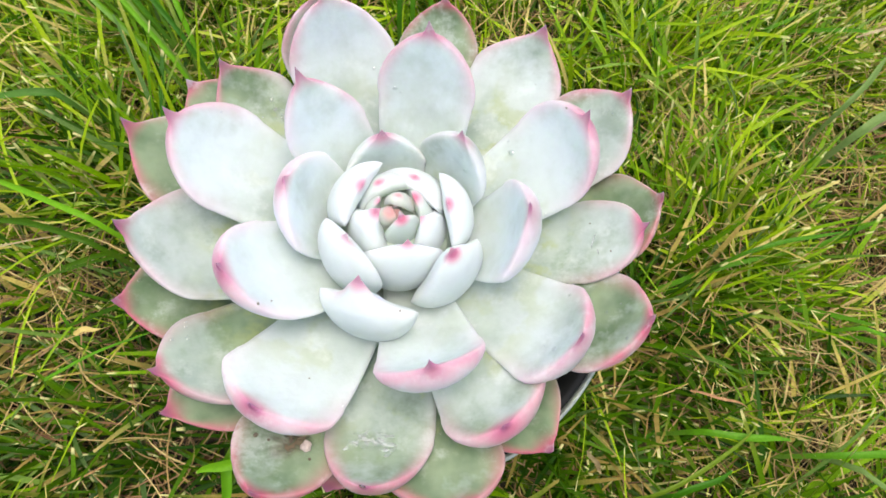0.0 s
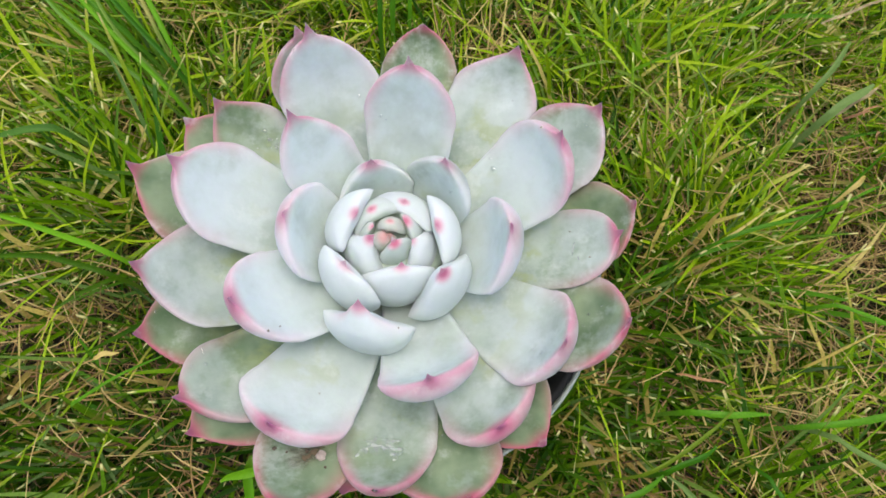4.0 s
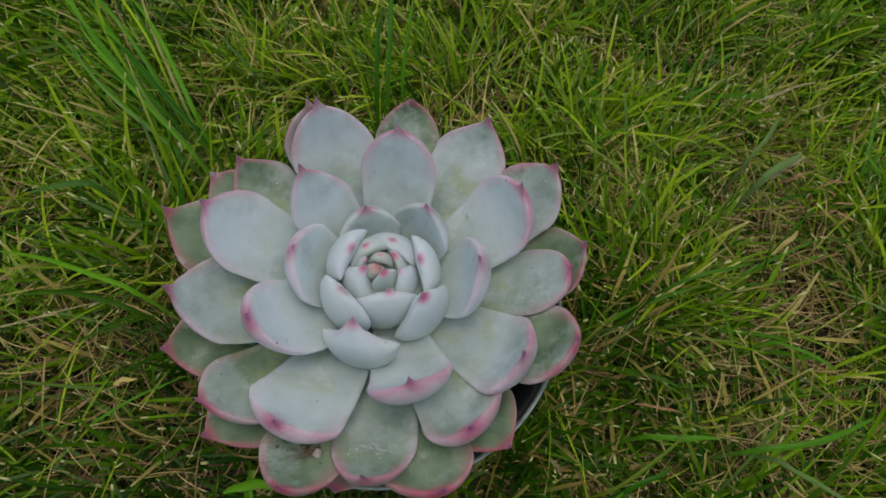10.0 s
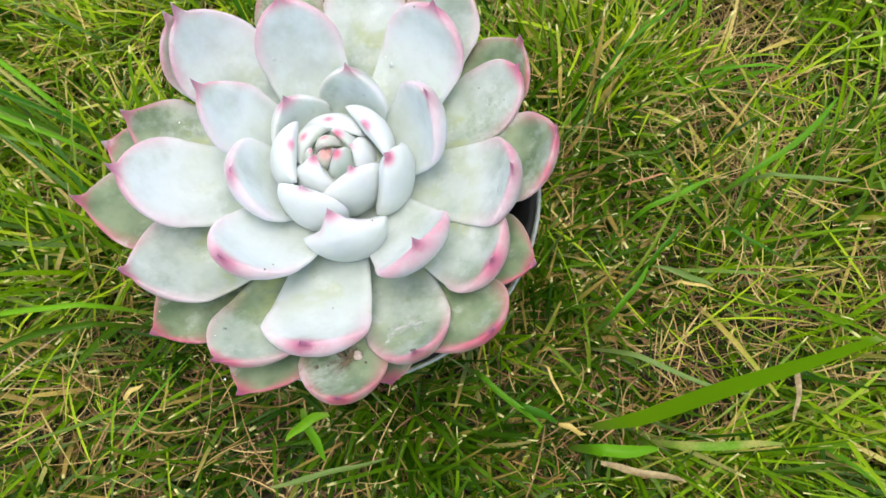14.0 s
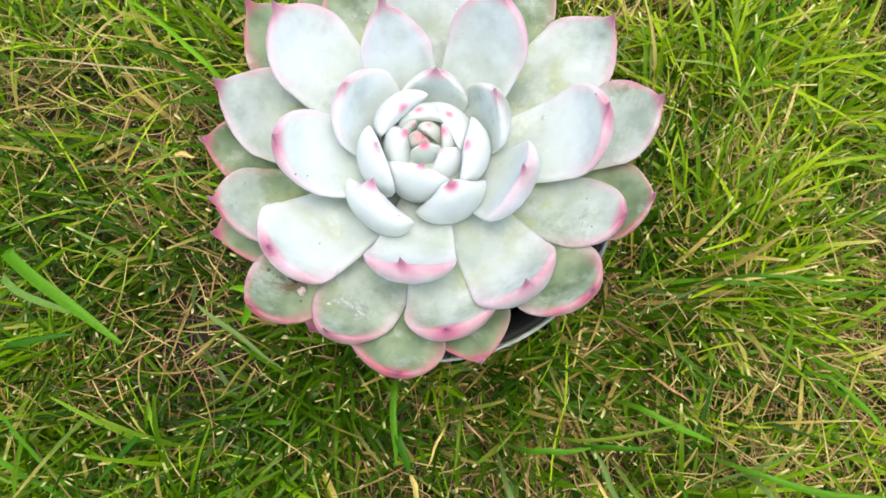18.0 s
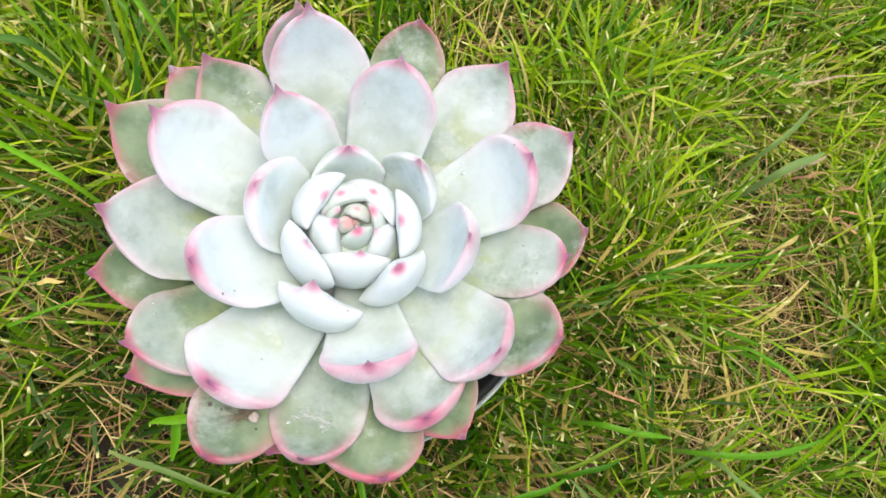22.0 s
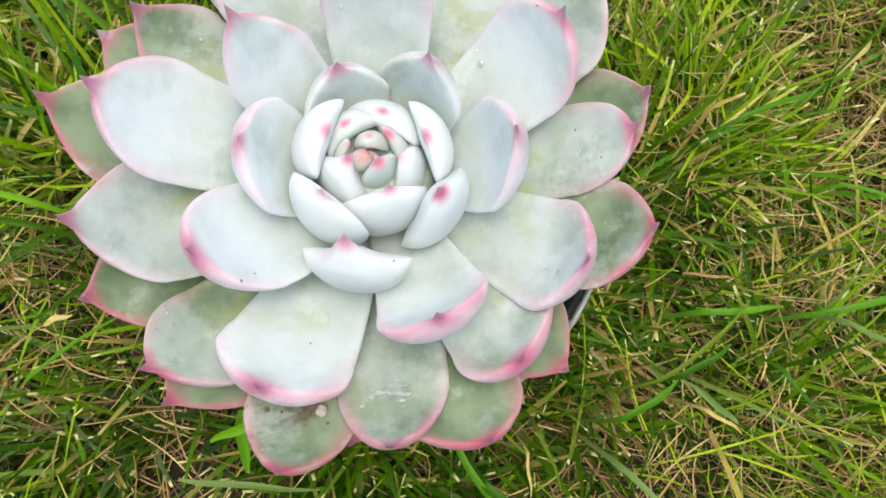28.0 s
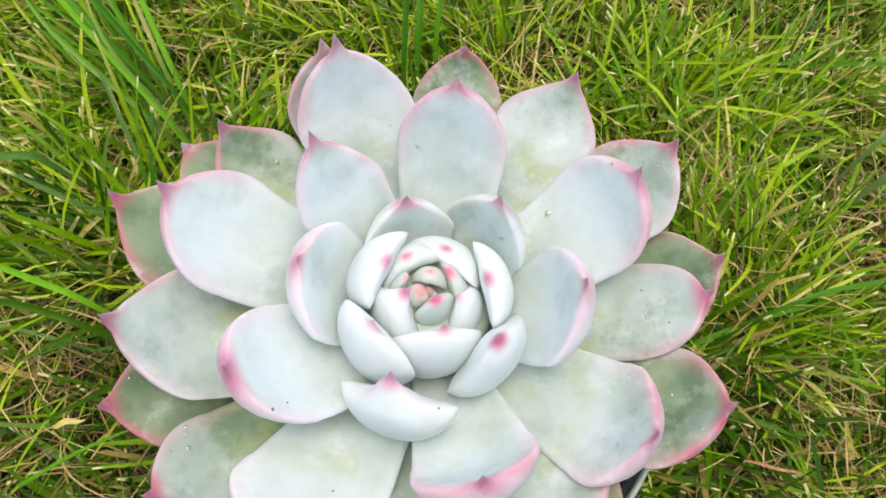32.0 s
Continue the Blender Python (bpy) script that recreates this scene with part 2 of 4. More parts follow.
def lathe(name, profile, material, parent=None, label="", steps=72):
    """A turned body: rings of (radius, height), open at both ends."""
    verts, faces, n = [], [], len(profile)
    for k in range(steps):
        a = 2 * math.pi * k / steps
        verts += [(r * math.cos(a), r * math.sin(a), z) for r, z in profile]
    for k in range(steps):
        o, p = k * n, (k + 1) % steps * n
        faces += [(o + i, p + i, p + i + 1, o + i + 1) for i in range(n - 1)]
    return mesh_object(name, verts, faces, material, parent, label)


# ---- the succulent ----
RING, STEPS = 26, 34


def leaf_shape(tip_r, tip_z, base_z, out, rise, width, thick, wrap, lean, blunt, widest=0.68, foot=0.42):
    """Points and attributes of one leaf that grows along +x from the stem. out: how far from the stem it bends up;
    rise: how much of the height is won by then; lean: how far the tip swings to the side, in metres."""
    h = tip_z - base_z
    first = 0.55 if tip_r > 0.035 else 0.8
    p = [(0.003, base_z), (out * first, base_z + 0.08 * h), (out, base_z + rise * h), (tip_r, tip_z)]
    verts, along, across, under = [], [], [], []
    body = 0.918
    for k in range(STEPS + 1):
        u = 1 - (1 - k / STEPS) ** 1.55
        c = [(1 - u) ** 3, 3 * u * (1 - u) ** 2, 3 * u * u * (1 - u), u**3]
        d = [-3 * (1 - u) ** 2, 3 * (1 - u) ** 2 - 6 * u * (1 - u), 6 * u * (1 - u) - 3 * u * u, 3 * u * u]
        r, z = (sum(a * q[i] for a, q in zip(c, p)) for i in (0, 1))
        tr, tz = (sum(a * q[i] for a, q in zip(d, p)) for i in (0, 1))
        t = math.hypot(tr, tz) or 1.0
        nr, nz = -tz / t, tr / t
        s = min(u / body, 1.0)
        if s < widest:
            w = foot + (1 - foot) * math.sin(math.pi / 2 * s / widest) ** 1.3
        else:
            w = (1 - ((s - widest) / (1 - widest)) ** 1.9) ** blunt
        prick = 0.23 * min(1.0, (1 - u) / (1 - body + 0.05)) ** 1.15
        fat = 0.85 + 0.3 * math.sin(math.pi * s**0.8)
        if s >= widest:
            fat *= min(1.0, (max(w, 0) / 0.7) ** 0.6)
        half = width / 2 * math.hypot(w, prick * (u > 0.6))
        tk = max(thick * fat * (w > 0.02), min(half, 0.0012) * 0.9)
        for j in range(RING):
            a = 2 * math.pi * j / RING
            ca, sa = math.cos(a), math.sin(a)
            side = half * math.copysign(abs(ca) ** 0.80, ca)
            lift = 0.25 * tk * sa**0.7 if sa > 0 else -0.75 * tk * abs(sa) ** 1.05
            bent = side / wrap
            y, lift = wrap * math.sin(bent) + 0 * lift, lift + wrap * (1 - math.cos(bent))
            verts.append((r + nr * lift, y + lean * u**2.2, z + nz * lift))
            along.append(u)
            across.append(abs(side) / max(half, 1e-6))
            under.append(1.0 if sa < -0.05 else 0.0)
    faces = []
    for k in range(STEPS):
        for j in range(RING):
            i = (j + 1) % RING
            faces.append((k * RING + j, k * RING + i, (k + 1) * RING + i, (k + 1) * RING + j))
    faces.append(tuple(reversed(range(RING))))
    faces.append(tuple(STEPS * RING + j for j in range(RING)))
    return verts, faces, along, across, under


plant = tagged(new("potted_succulent"), "pale blue-green rosette succulent with rose-edged fleshy leaves in a round pot", "potted plant")


def leaf(azimuth, tip_r, tip_z, width, base_z, out, rise=0.35, thick=5.0, wrap=45.0, lean=0.0, blunt=0.8, widest=0.66, pink=0.9, bloom=0.8, roll=0.0, point=6.5, label=""):
    """One leaf; millimetres and degrees, heights over the lawn's soil."""
    verts, faces, along, across, under = leaf_shape(tip_r / 1000, (tip_z - base_z) / 1000, 0.0, out / 1000, rise, width / 1000, thick / 1000, wrap / 1000, lean / 1000, blunt, widest)
    n, tip = len(verts), Vector(verts[-1])
    rise_last = Vector((tip_r - out, 0, (tip_z - base_z) * (1 - rise))).normalized()
    mark = tip + Vector((rise_last.z, 0, -rise_last.x)) * 0.0026
    spot = [math.exp(-((Vector(v) - mark).length / point * 1000) ** 2) for v in verts]
    ob = mesh_object("leaf", verts, faces, LEAF, plant, label, True, along=along, across=across, under=under, pink=[pink] * n, bloom=[bloom] * n,
                     spot=spot, young=[0.0] * n)
    back = math.degrees(math.atan2(lean, tip_r))
    ob.matrix_local = pose(0, 0, base_z / 1000, 0, 0, azimuth - back) @ pose(0, 0, 0, roll)
    return ob


def heart_leaf(azimuth, tip_r, tip_z, round_r, half=38.0, thick=3.0, young=0.6, centre_z=109.0, blunt=0.55, tilt=0.0, over=0.0, shoulder=0.6, peak=2.6, droop=0.1, pink=0.0):
    """A young fleshy leaf closed over the heart like a shell: it lies on a dome of radius round_r and has its
    red point at (tip_r, tip_z); over: how far its rounded end goes on past the point; shoulder, peak: where its sides
    begin to run in and how hollow they are there; droop: how far the sides hang. Millimetres and degrees."""
    end = math.asin(max(-0.9, min(0.95, tip_r / round_r)))
    high, mark = (tip_z - centre_z) / math.cos(end), end
    end = math.asin(max(-0.9, min(0.95, (tip_r - over) / round_r)))
    start, steps, ring = radians(108.0), 36, 40
    verts, along, across, under, spot = [], [], [], [], []
    for k in range(steps + 1):
        u = 1 - (1 - k / steps) ** 1.7
        s = min(u / 0.90, 1.0)
        theta = start + (end - start) * u
        w = (0.72 + 0.28 * math.sin(math.pi / 2 * min(1, s / shoulder))) * (1.0 if s < shoulder else max(0.0, 1 - ((s - shoulder) / (1 - shoulder)) ** peak) ** blunt)
        w = math.hypot(w, (0.19 if over < 1 else 0.0) * min(1.0, (1 - u) / 0.14) ** 1.15)
        fat = thick * min(1.0, (w / 0.5) ** 0.8) * (0.22 + 0.78 * math.sqrt(1 - s**3))
        for j in range(ring):
            c = 1 - 2 * (j % (ring // 2)) / (ring // 2) if j < ring // 2 else -1 + 2 * (j - ring // 2) / (ring // 2)
            beta = radians(half) * w * c
            lens = (1 - abs(c) ** 2.4) ** 0.8
            lift = fat * lens * (0.72 if j < ring // 2 else -1.0 if round_r > 28 else -1.6) - 0.22 * thick * abs(c) ** 3 * w
            th = theta + droop * (1 - math.cos(beta))
            d = (math.sin(th) * math.cos(beta), math.sin(beta), math.cos(th) * math.cos(beta))
            verts.append(((round_r + lift) * d[0] / 1000, (round_r + lift) * d[1] / 1000, (high + lift) * d[2] / 1000))
            along.append(u)
            across.append(abs(c))
            under.append(0.35 if pink and j < ring // 2 else 0.0)
    lift = 0.6 * thick if over >= 2 else 0.25 * thick if over >= 1 else 0.0
    tip = Vector(((round_r + lift) * math.sin(mark), 0, (high + lift) * math.cos(mark))) / 1000
    reach = (4.2 if round_r > 28 else 1.7 if over >= 2 else 2.9) * min(1.0, 0.65 + round_r / 40)
    spot = [math.exp(-((Vector(v) - tip).length / reach * 1000) ** 2) for v in verts]
    faces = [(k * ring + j, (k + 1) * ring + j, (k + 1) * ring + (j + 1) % ring, k * ring + (j + 1) % ring) for k in range(steps) for j in range(ring)]
    faces += [tuple(range(ring)), tuple(steps * ring + j for j in reversed(range(ring)))]
    n = len(verts)
    ob = mesh_object("leaf", verts, faces, LEAF, plant, "", True, along=along, across=across, under=under, pink=[pink] * n, bloom=[0.9] * n, spot=spot, young=[young] * n)
    ob.matrix_local = pose(0, 0, centre_z / 1000, 0, 0, azimuth) @ pose(0, 0, 0, tilt)
    return ob


# lowest ring: green with rosy edges
leaf(81, 81, 121.1, width=29.4, base_z=94, out=90, rise=0.42, blunt=0.96, bloom=0.15, thick=5, wrap=59.8, pink=1.15, lean=-1.1, widest=0.58, roll=-1.9)
leaf(6.9, 77.9, 123.5, width=29.6, base_z=94, out=83.7, rise=0.29, blunt=1.24, bloom=0.06, thick=5, wrap=61.4, pink=1.3, lean=0.4, widest=0.72, roll=-2.4)
leaf(160.8, 88.6, 122.5, width=32.2, base_z=94, out=85.2, rise=0.28, blunt=1.14, bloom=0.15, thick=5, wrap=59.9, pink=1.15, lean=-4.2, widest=0.71, roll=-0.7)
leaf(-161.6, 81.4, 117.7, width=31.9, base_z=94, out=79, rise=0.36, blunt=1.15, bloom=0.06, thick=5, wrap=60.7, pink=1.3, lean=3.7, widest=0.66, roll=-0.6)
leaf(145, 87.6, 112.4, width=27, base_z=94, out=86.2, rise=0.32, blunt=1.14, bloom=0.15, thick=5, wrap=60.6, pink=1.15, lean=1.5, widest=0.73, roll=-0.4)
leaf(-54.4, 76.2, 111.6, width=31.3, base_z=94, out=73.2, rise=0.34, blunt=1.16, bloom=0.06, thick=5, wrap=58.9, pink=1.3, lean=1.1, widest=0.61, roll=0.3)
leaf(-138.3, 82.6, 109.8, width=30.5, base_z=94, out=78.4, rise=0.36, blunt=1.19, bloom=0.06, thick=5, wrap=59.9, pink=1.3, lean=-6.6, widest=0.67, roll=2.4)
# outer ring, thinly bloomed; less at the front, partly to imitate shade there
leaf(110.9, 68.2, 143, width=34.7, base_z=98, out=71.5, rise=0.29, blunt=0.69, bloom=0.85, thick=6.5, wrap=57.9, widest=0.68, pink=1.0, lean=1.6, roll=-0)
leaf(56.6, 80, 126.2, width=32.1, base_z=98, out=83.7, rise=0.22, blunt=1.3, bloom=0.72, thick=6.5, wrap=65.8, widest=0.67, pink=1.0, lean=-1.3, roll=0)
leaf(137.9, 78.4, 121.4, width=27.5, base_z=98, out=81.1, rise=0.09, blunt=1.28, bloom=0.5, thick=6.5, wrap=65.3, widest=0.68, pink=1.0, lean=0.4, roll=-1.8)
leaf(-0.8, 70.9, 126.8, width=26.8, base_z=98, out=67.6, rise=0.37, blunt=0.48, bloom=0.52, thick=6.5, wrap=65.5, widest=0.63, pink=1.0, lean=1.6, roll=-0.8)
leaf(-94.6, 70.8, 131.3, width=30, base_z=98, out=76, rise=0.16, blunt=0.87, bloom=0.53, thick=6.5, wrap=67, widest=0.61, pink=1.0, lean=-3.8, roll=-2.1)
leaf(-172.3, 72.6, 135.4, width=36.2, base_z=98, out=73.7, rise=0.3, blunt=1.07, bloom=0.55, thick=6.5, wrap=41.1, widest=0.64, pink=1.0, lean=0.9, roll=1.1)
leaf(-142, 74.5, 128.5, width=30.1, base_z=98, out=71.9, rise=0.32, blunt=0.87, bloom=0.32, thick=6.5, wrap=57, widest=0.72, pink=1.3, lean=-6.5, roll=1.5)
leaf(32, 81.5, 127.7, width=31.4, base_z=98, out=83.2, rise=0.29, blunt=1, bloom=0.5, thick=6.5, wrap=65.4, widest=0.69, pink=1.3, lean=1.9, roll=-0)
leaf(-23.2, 73.2, 132.7, width=32.2, base_z=98, out=77.6, rise=0.27, blunt=0.89, bloom=0.3, thick=6.5, wrap=57.1, widest=0.7, pink=1.3, lean=3.8, roll=-0.5)
leaf(-113, 78.5, 131.7, width=28.5, base_z=98, out=83, rise=0.31, blunt=0.99, bloom=0.12, thick=6.5, wrap=70, widest=0.67, pink=1.3, lean=0.9, roll=-1.7)
leaf(-75.5, 77.3, 121.1, width=33.9, base_z=98, out=81.1, rise=0.28, blunt=0.9, bloom=0.18, thick=6.5, wrap=67.6, widest=0.69, pink=1.3, lean=5.7, roll=-2.2)
# middle ring, thickly bloomed; the leaf at -62.4 less, partly to imitate shade
leaf(131.5, 42.1, 146.5, width=25.2, base_z=102, out=41.9, rise=0.43, blunt=0.95, bloom=0.9, thick=7.5, wrap=58.1, widest=0.68, lean=2, roll=0)
leaf(79.7, 49.5, 146, width=29.9, base_z=102, out=50.1, rise=0.47, blunt=0.67, bloom=0.9, thick=7.5, wrap=60.2, widest=0.71, lean=0.7, roll=-2.6)
leaf(28.5, 58.3, 140.1, width=32, base_z=102, out=60.7, rise=0.28, blunt=0.51, bloom=0.85, thick=7.5, wrap=65.4, widest=0.75, lean=2.6, roll=2.1)
leaf(-36.9, 58.3, 138, width=32.1, base_z=102, out=65.8, rise=0.11, blunt=1.04, bloom=0.80, thick=7.5, wrap=65.7, widest=0.74, lean=-3.2, roll=-0)
leaf(-119.8, 62.3, 129.6, width=35, base_z=102, out=66.5, rise=0.39, blunt=0.75, bloom=0.80, thick=7.5, wrap=71.8, widest=0.76, lean=-0.6, roll=4.6)
leaf(-62.4, 63, 125.6, width=32.4, base_z=102, out=67.9, rise=0.26, blunt=0.63, bloom=0.57, thick=7.5, wrap=63.1, widest=0.71, lean=-6.2, roll=1.2)
leaf(162.8, 65.5, 142.1, width=32.5, base_z=102, out=62.7, rise=0.4, blunt=0.69, bloom=0.86, thick=7.5, wrap=60.4, widest=0.71, lean=0.2, roll=1.9)
# inner ring, upright and white with bloom
heart_leaf(-104.5, 23.3, 136.7, 30.8, half=28.5, thick=5.9, young=0.2, centre_z=118, blunt=1.11, tilt=8, over=0, shoulder=0.5, peak=0.92, droop=-0.26, pink=0.9)
leaf(173.4, 30, 137.3, width=31.8, base_z=104, out=29.9, rise=0.61, blunt=0.56, bloom=0.95, wrap=42.6, widest=0.63, pink=0.6, thick=7, point=4, lean=0.8, roll=0.8)
leaf(-5.9, 33.9, 144.4, width=31.2, base_z=104, out=37.8, rise=0.36, blunt=0.8, bloom=0.95, wrap=40.9, widest=0.69, pink=0.6, thick=7, point=5.5, lean=-0.5, roll=0.6)
leaf(103.3, 23.3, 131.7, width=25.9, base_z=104, out=23.6, rise=0.34, blunt=0.85, bloom=0.72, wrap=23.1, widest=0.69, pink=0.08, thick=7, point=6.5, lean=-1.3, roll=-0.1)
leaf(47.3, 24.8, 140.4, width=24.8, base_z=104, out=26.9, rise=0.32, blunt=0.79, bloom=0.75, wrap=44.8, widest=0.7, pink=0.12, thick=7, point=6.5, lean=-0.4, roll=-0.1)
leaf(-77.9, 44, 139.9, width=30, base_z=104, out=51.6, rise=0.31, blunt=0.8, bloom=0.9, wrap=44, widest=0.78, pink=0.9, thick=7, lean=-3, roll=-0.9)
leaf(-155.4, 47.4, 141.4, width=31.4, base_z=104, out=46.8, rise=0.41, blunt=0.4, bloom=0.9, wrap=31.9, widest=0.62, pink=0.8, thick=7, lean=-2.4, roll=-3.5)
# dried-up low leaf over the rim
leaf(-103, 76, 99, width=24, base_z=92, out=74, rise=0.5, bloom=0.1, thick=3.5, pink=0.5)
# a leaf behind, of which an edge shows
leaf(113.2, 71.9, 139.1, width=32.4, base_z=97, out=80.8, rise=0.18, bloom=0.55, thick=6, lean=3.2, blunt=0.74, widest=0.75, roll=-0.3, wrap=50)
# heart of the rosette, young leaves closed over one another like shells
heart_leaf(-136, 15.7, 133.9, 22, half=36.4, thick=4.1, young=0.3, centre_z=117.9, blunt=0.26, tilt=4.6, over=0, shoulder=0.58, peak=1.46, droop=0.12)
heart_leaf(-43.9, 21.1, 135.8, 24.5, half=34.6, thick=4.6, young=0.3, centre_z=118, blunt=0.63, tilt=1.2, over=0.9, shoulder=0.45, peak=0.89, droop=0.63)
heart_leaf(155.7, 9.4, 133.1, 18.9, half=37.6, thick=3.7, young=0.3, centre_z=118, blunt=0.81, tilt=1.2, over=1.2, shoulder=0.79, peak=0.85, droop=-0.34)
heart_leaf(11.4, 12.8, 130.6, 19.8, half=36.7, thick=3.3, young=0.3, centre_z=117.7, blunt=0.96, tilt=7.4, over=1.1, shoulder=0.64, peak=1.55, droop=-0.3)
heart_leaf(66.6, 10, 126.5, 16.3, half=46, thick=3, young=0.47, centre_z=113.2, blunt=0.22, tilt=-0, over=4.5, shoulder=0.64, peak=3.16, droop=-0.59)
heart_leaf(-83.4, 10.8, 132.8, 16.9, half=45.9, thick=4, young=0.4, centre_z=117.6, blunt=0.65, tilt=-8.3, over=0, shoulder=0.42, peak=2.67, droop=0.04)
heart_leaf(115.1, 8.2, 127.6, 12.8, half=46, thick=3, young=0.62, centre_z=119.3, blunt=0.56, tilt=-10.3, over=3.1, shoulder=0.88, peak=1.22, droop=-0.47)
heart_leaf(-146.9, 5.5, 132.9, 12.4, half=56, thick=4.2, young=0.42, centre_z=117.7, blunt=1.21, tilt=1, over=0.8, shoulder=0.57, peak=0.86, droop=0.57)
heart_leaf(-25.6, 6.5, 131.2, 13.3, half=46, thick=3.5, young=0.42, centre_z=107.7, blunt=0.97, tilt=0.3, over=1, shoulder=0.64, peak=0.85, droop=-0.41)
heart_leaf(24.6, 5.2, 129.1, 10.5, half=56, thick=2.8, young=0.7, centre_z=109.8, blunt=0.64, tilt=-3.2, over=1.2, shoulder=0.68, peak=0.95, droop=-0.46)
heart_leaf(156.2, 4.6, 129.5, 10.2, half=52, thick=2.7, young=0.8, centre_z=112, blunt=0.96, tilt=-1.3, over=1, shoulder=0.46, peak=0.85, droop=0.18)
heart_leaf(76.6, 1.9, 130.7, 6.4, half=52.6, thick=2.3, young=0.95, centre_z=111, blunt=0.33, tilt=-0.8, over=3.7, shoulder=0.4, peak=3.5, droop=0.18)
heart_leaf(-58.6, 4.6, 132.6, 7.2, half=80, thick=3.8, young=0.8, centre_z=100, blunt=0.6, tilt=2.1, over=0.7, shoulder=0.7, peak=2.2, droop=-0.44)
heart_leaf(-154.6, 1.9, 128.3, 4.3, half=40.2, thick=3.3, young=0.97, centre_z=123.5, blunt=0.2, tilt=-8.4, over=1.6, shoulder=0.7, peak=2.8, droop=0.25)
heart_leaf(120, 1.6, 127.6, 5.0, half=64, thick=2.5, young=1.0, over=2.2, centre_z=109)
heart_leaf(-100, 1.0, 127.6, 4.0, half=68, thick=2.3, young=1.0, over=1.6, centre_z=109)

# ---- water and dirt on the leaves ----
from mathutils.bvhtree import BVHTree

leaf_skins = []
for ob in plant.children:
    leaf_skins.append(BVHTree.FromPolygons([ob.matrix_basis @ v.co for v in ob.data.vertices], [tuple(p.vertices) for p in ob.data.polygons]))


def on_leaf(x, y, below=300.0):
    """The top of the rosette at a place in millimetres, seen from the height below, with its normal."""
    best = (Vector((x / 1000, y / 1000, 0.09)), Vector((0, 0, 1)))
    for skin in leaf_skins:
        p, normal, index, far = skin.ray_cast(Vector((x / 1000, y / 1000, below / 1000)), Vector((0, 0, -1)))
        if p is not None and p.z > best[0].z:
            best = (p, normal if normal.z > 0 else -normal)
    return best


def water_material():
    """Clear, thin water: what lies below shows through, the sky glints on it."""
    m = Nodes("water")
    clear, gloss = m.tree.nodes.new("ShaderNodeBsdfTransparent"), m.tree.nodes.new("ShaderNodeBsdfGlossy")
    shine, both = m.tree.nodes.new("ShaderNodeFresnel"), m.tree.nodes.new("ShaderNodeMixShader")
    shine.inputs["IOR"].default_value = 1.45
    clear.inputs["Color"].default_value = (0.985, 0.99, 0.99, 1.0)
    gloss.inputs["Roughness"].default_value = 0.06
    m.set(both.inputs[0], m.math("ADD", m.math("MULTIPLY", shine.outputs[0], 1.2), 0.12, True))
    m.tree.links.new(clear.outputs[0], both.inputs[1])
    m.tree.links.new(gloss.outputs[0], both.inputs[2])
    m.tree.links.new(both.outputs[0], m.tree.nodes["Material Output"].inputs["Surface"])
    return m.mat


def film_material():
    """A wet film: patchy, half clear, glossy; its milky white partly imitates glints."""
    m = Nodes("drying_film")
    where = m.place()
    clear, both = m.tree.nodes.new("ShaderNodeBsdfTransparent"), m.tree.nodes.new("ShaderNodeMixShader")
    m.set(both.inputs[0], m.ramp(m.noise(520.0, 3.0, 0.6, where), 0.40, 0.66, 0.04, 0.42))
    m.tree.links.new(clear.outputs[0], both.inputs[1])
    m.tree.links.new(m.out.outputs["BSDF"], both.inputs[2])
    m.tree.links.new(both.outputs[0], m.tree.nodes["Material Output"].inputs["Surface"])
    return m.finish(Base_Color=(0.78, 0.82, 0.81), Roughness=0.18, Specular_IOR_Level=0.6)


WATER = water_material()
FILM = film_material()
wet_rng = random.Random(8)


def water_drop(x, y, size, label="clear water drop resting on a leaf"):
    """A drop of the given width in millimetres, flattened where it rests."""
    p, normal = on_leaf(x, y)
    r, verts, faces, rings, around = size / 2400, [], [], 7, 16
    wobble = [1 + wet_rng.uniform(-0.10, 0.10) for _ in range(around)]
    for i in range(rings):
        a = math.pi / 2 * i / rings
        for k in range(around):
            b = 2 * math.pi * k / around
            w = (wobble[k] + wobble[k - 1]) / 2
            verts.append((r * math.cos(a) * w * math.cos(b), r * math.cos(a) * w * math.sin(b), r * 0.46 * math.sin(a) - 0.00005))
    verts += [(0, 0, r * 0.46), (0, 0, -0.00005)]
    top, low = len(verts) - 2, len(verts) - 1
    for k in range(around):
        j = (k + 1) % around
        faces += [(i * around + k, i * around + j, (i + 1) * around + j, (i + 1) * around + k) for i in range(rings - 1)]
        faces += [((rings - 1) * around + k, (rings - 1) * around + j, top), (j, k, low)]
    ob = mesh_object("water_drop", verts, faces, WATER)
    ob.matrix_world = Matrix.Translation(p) @ normal.to_track_quat("Z", "Y").to_matrix().to_4x4()
    return tagged(ob, label, "water drop", "water drops on the leaves")


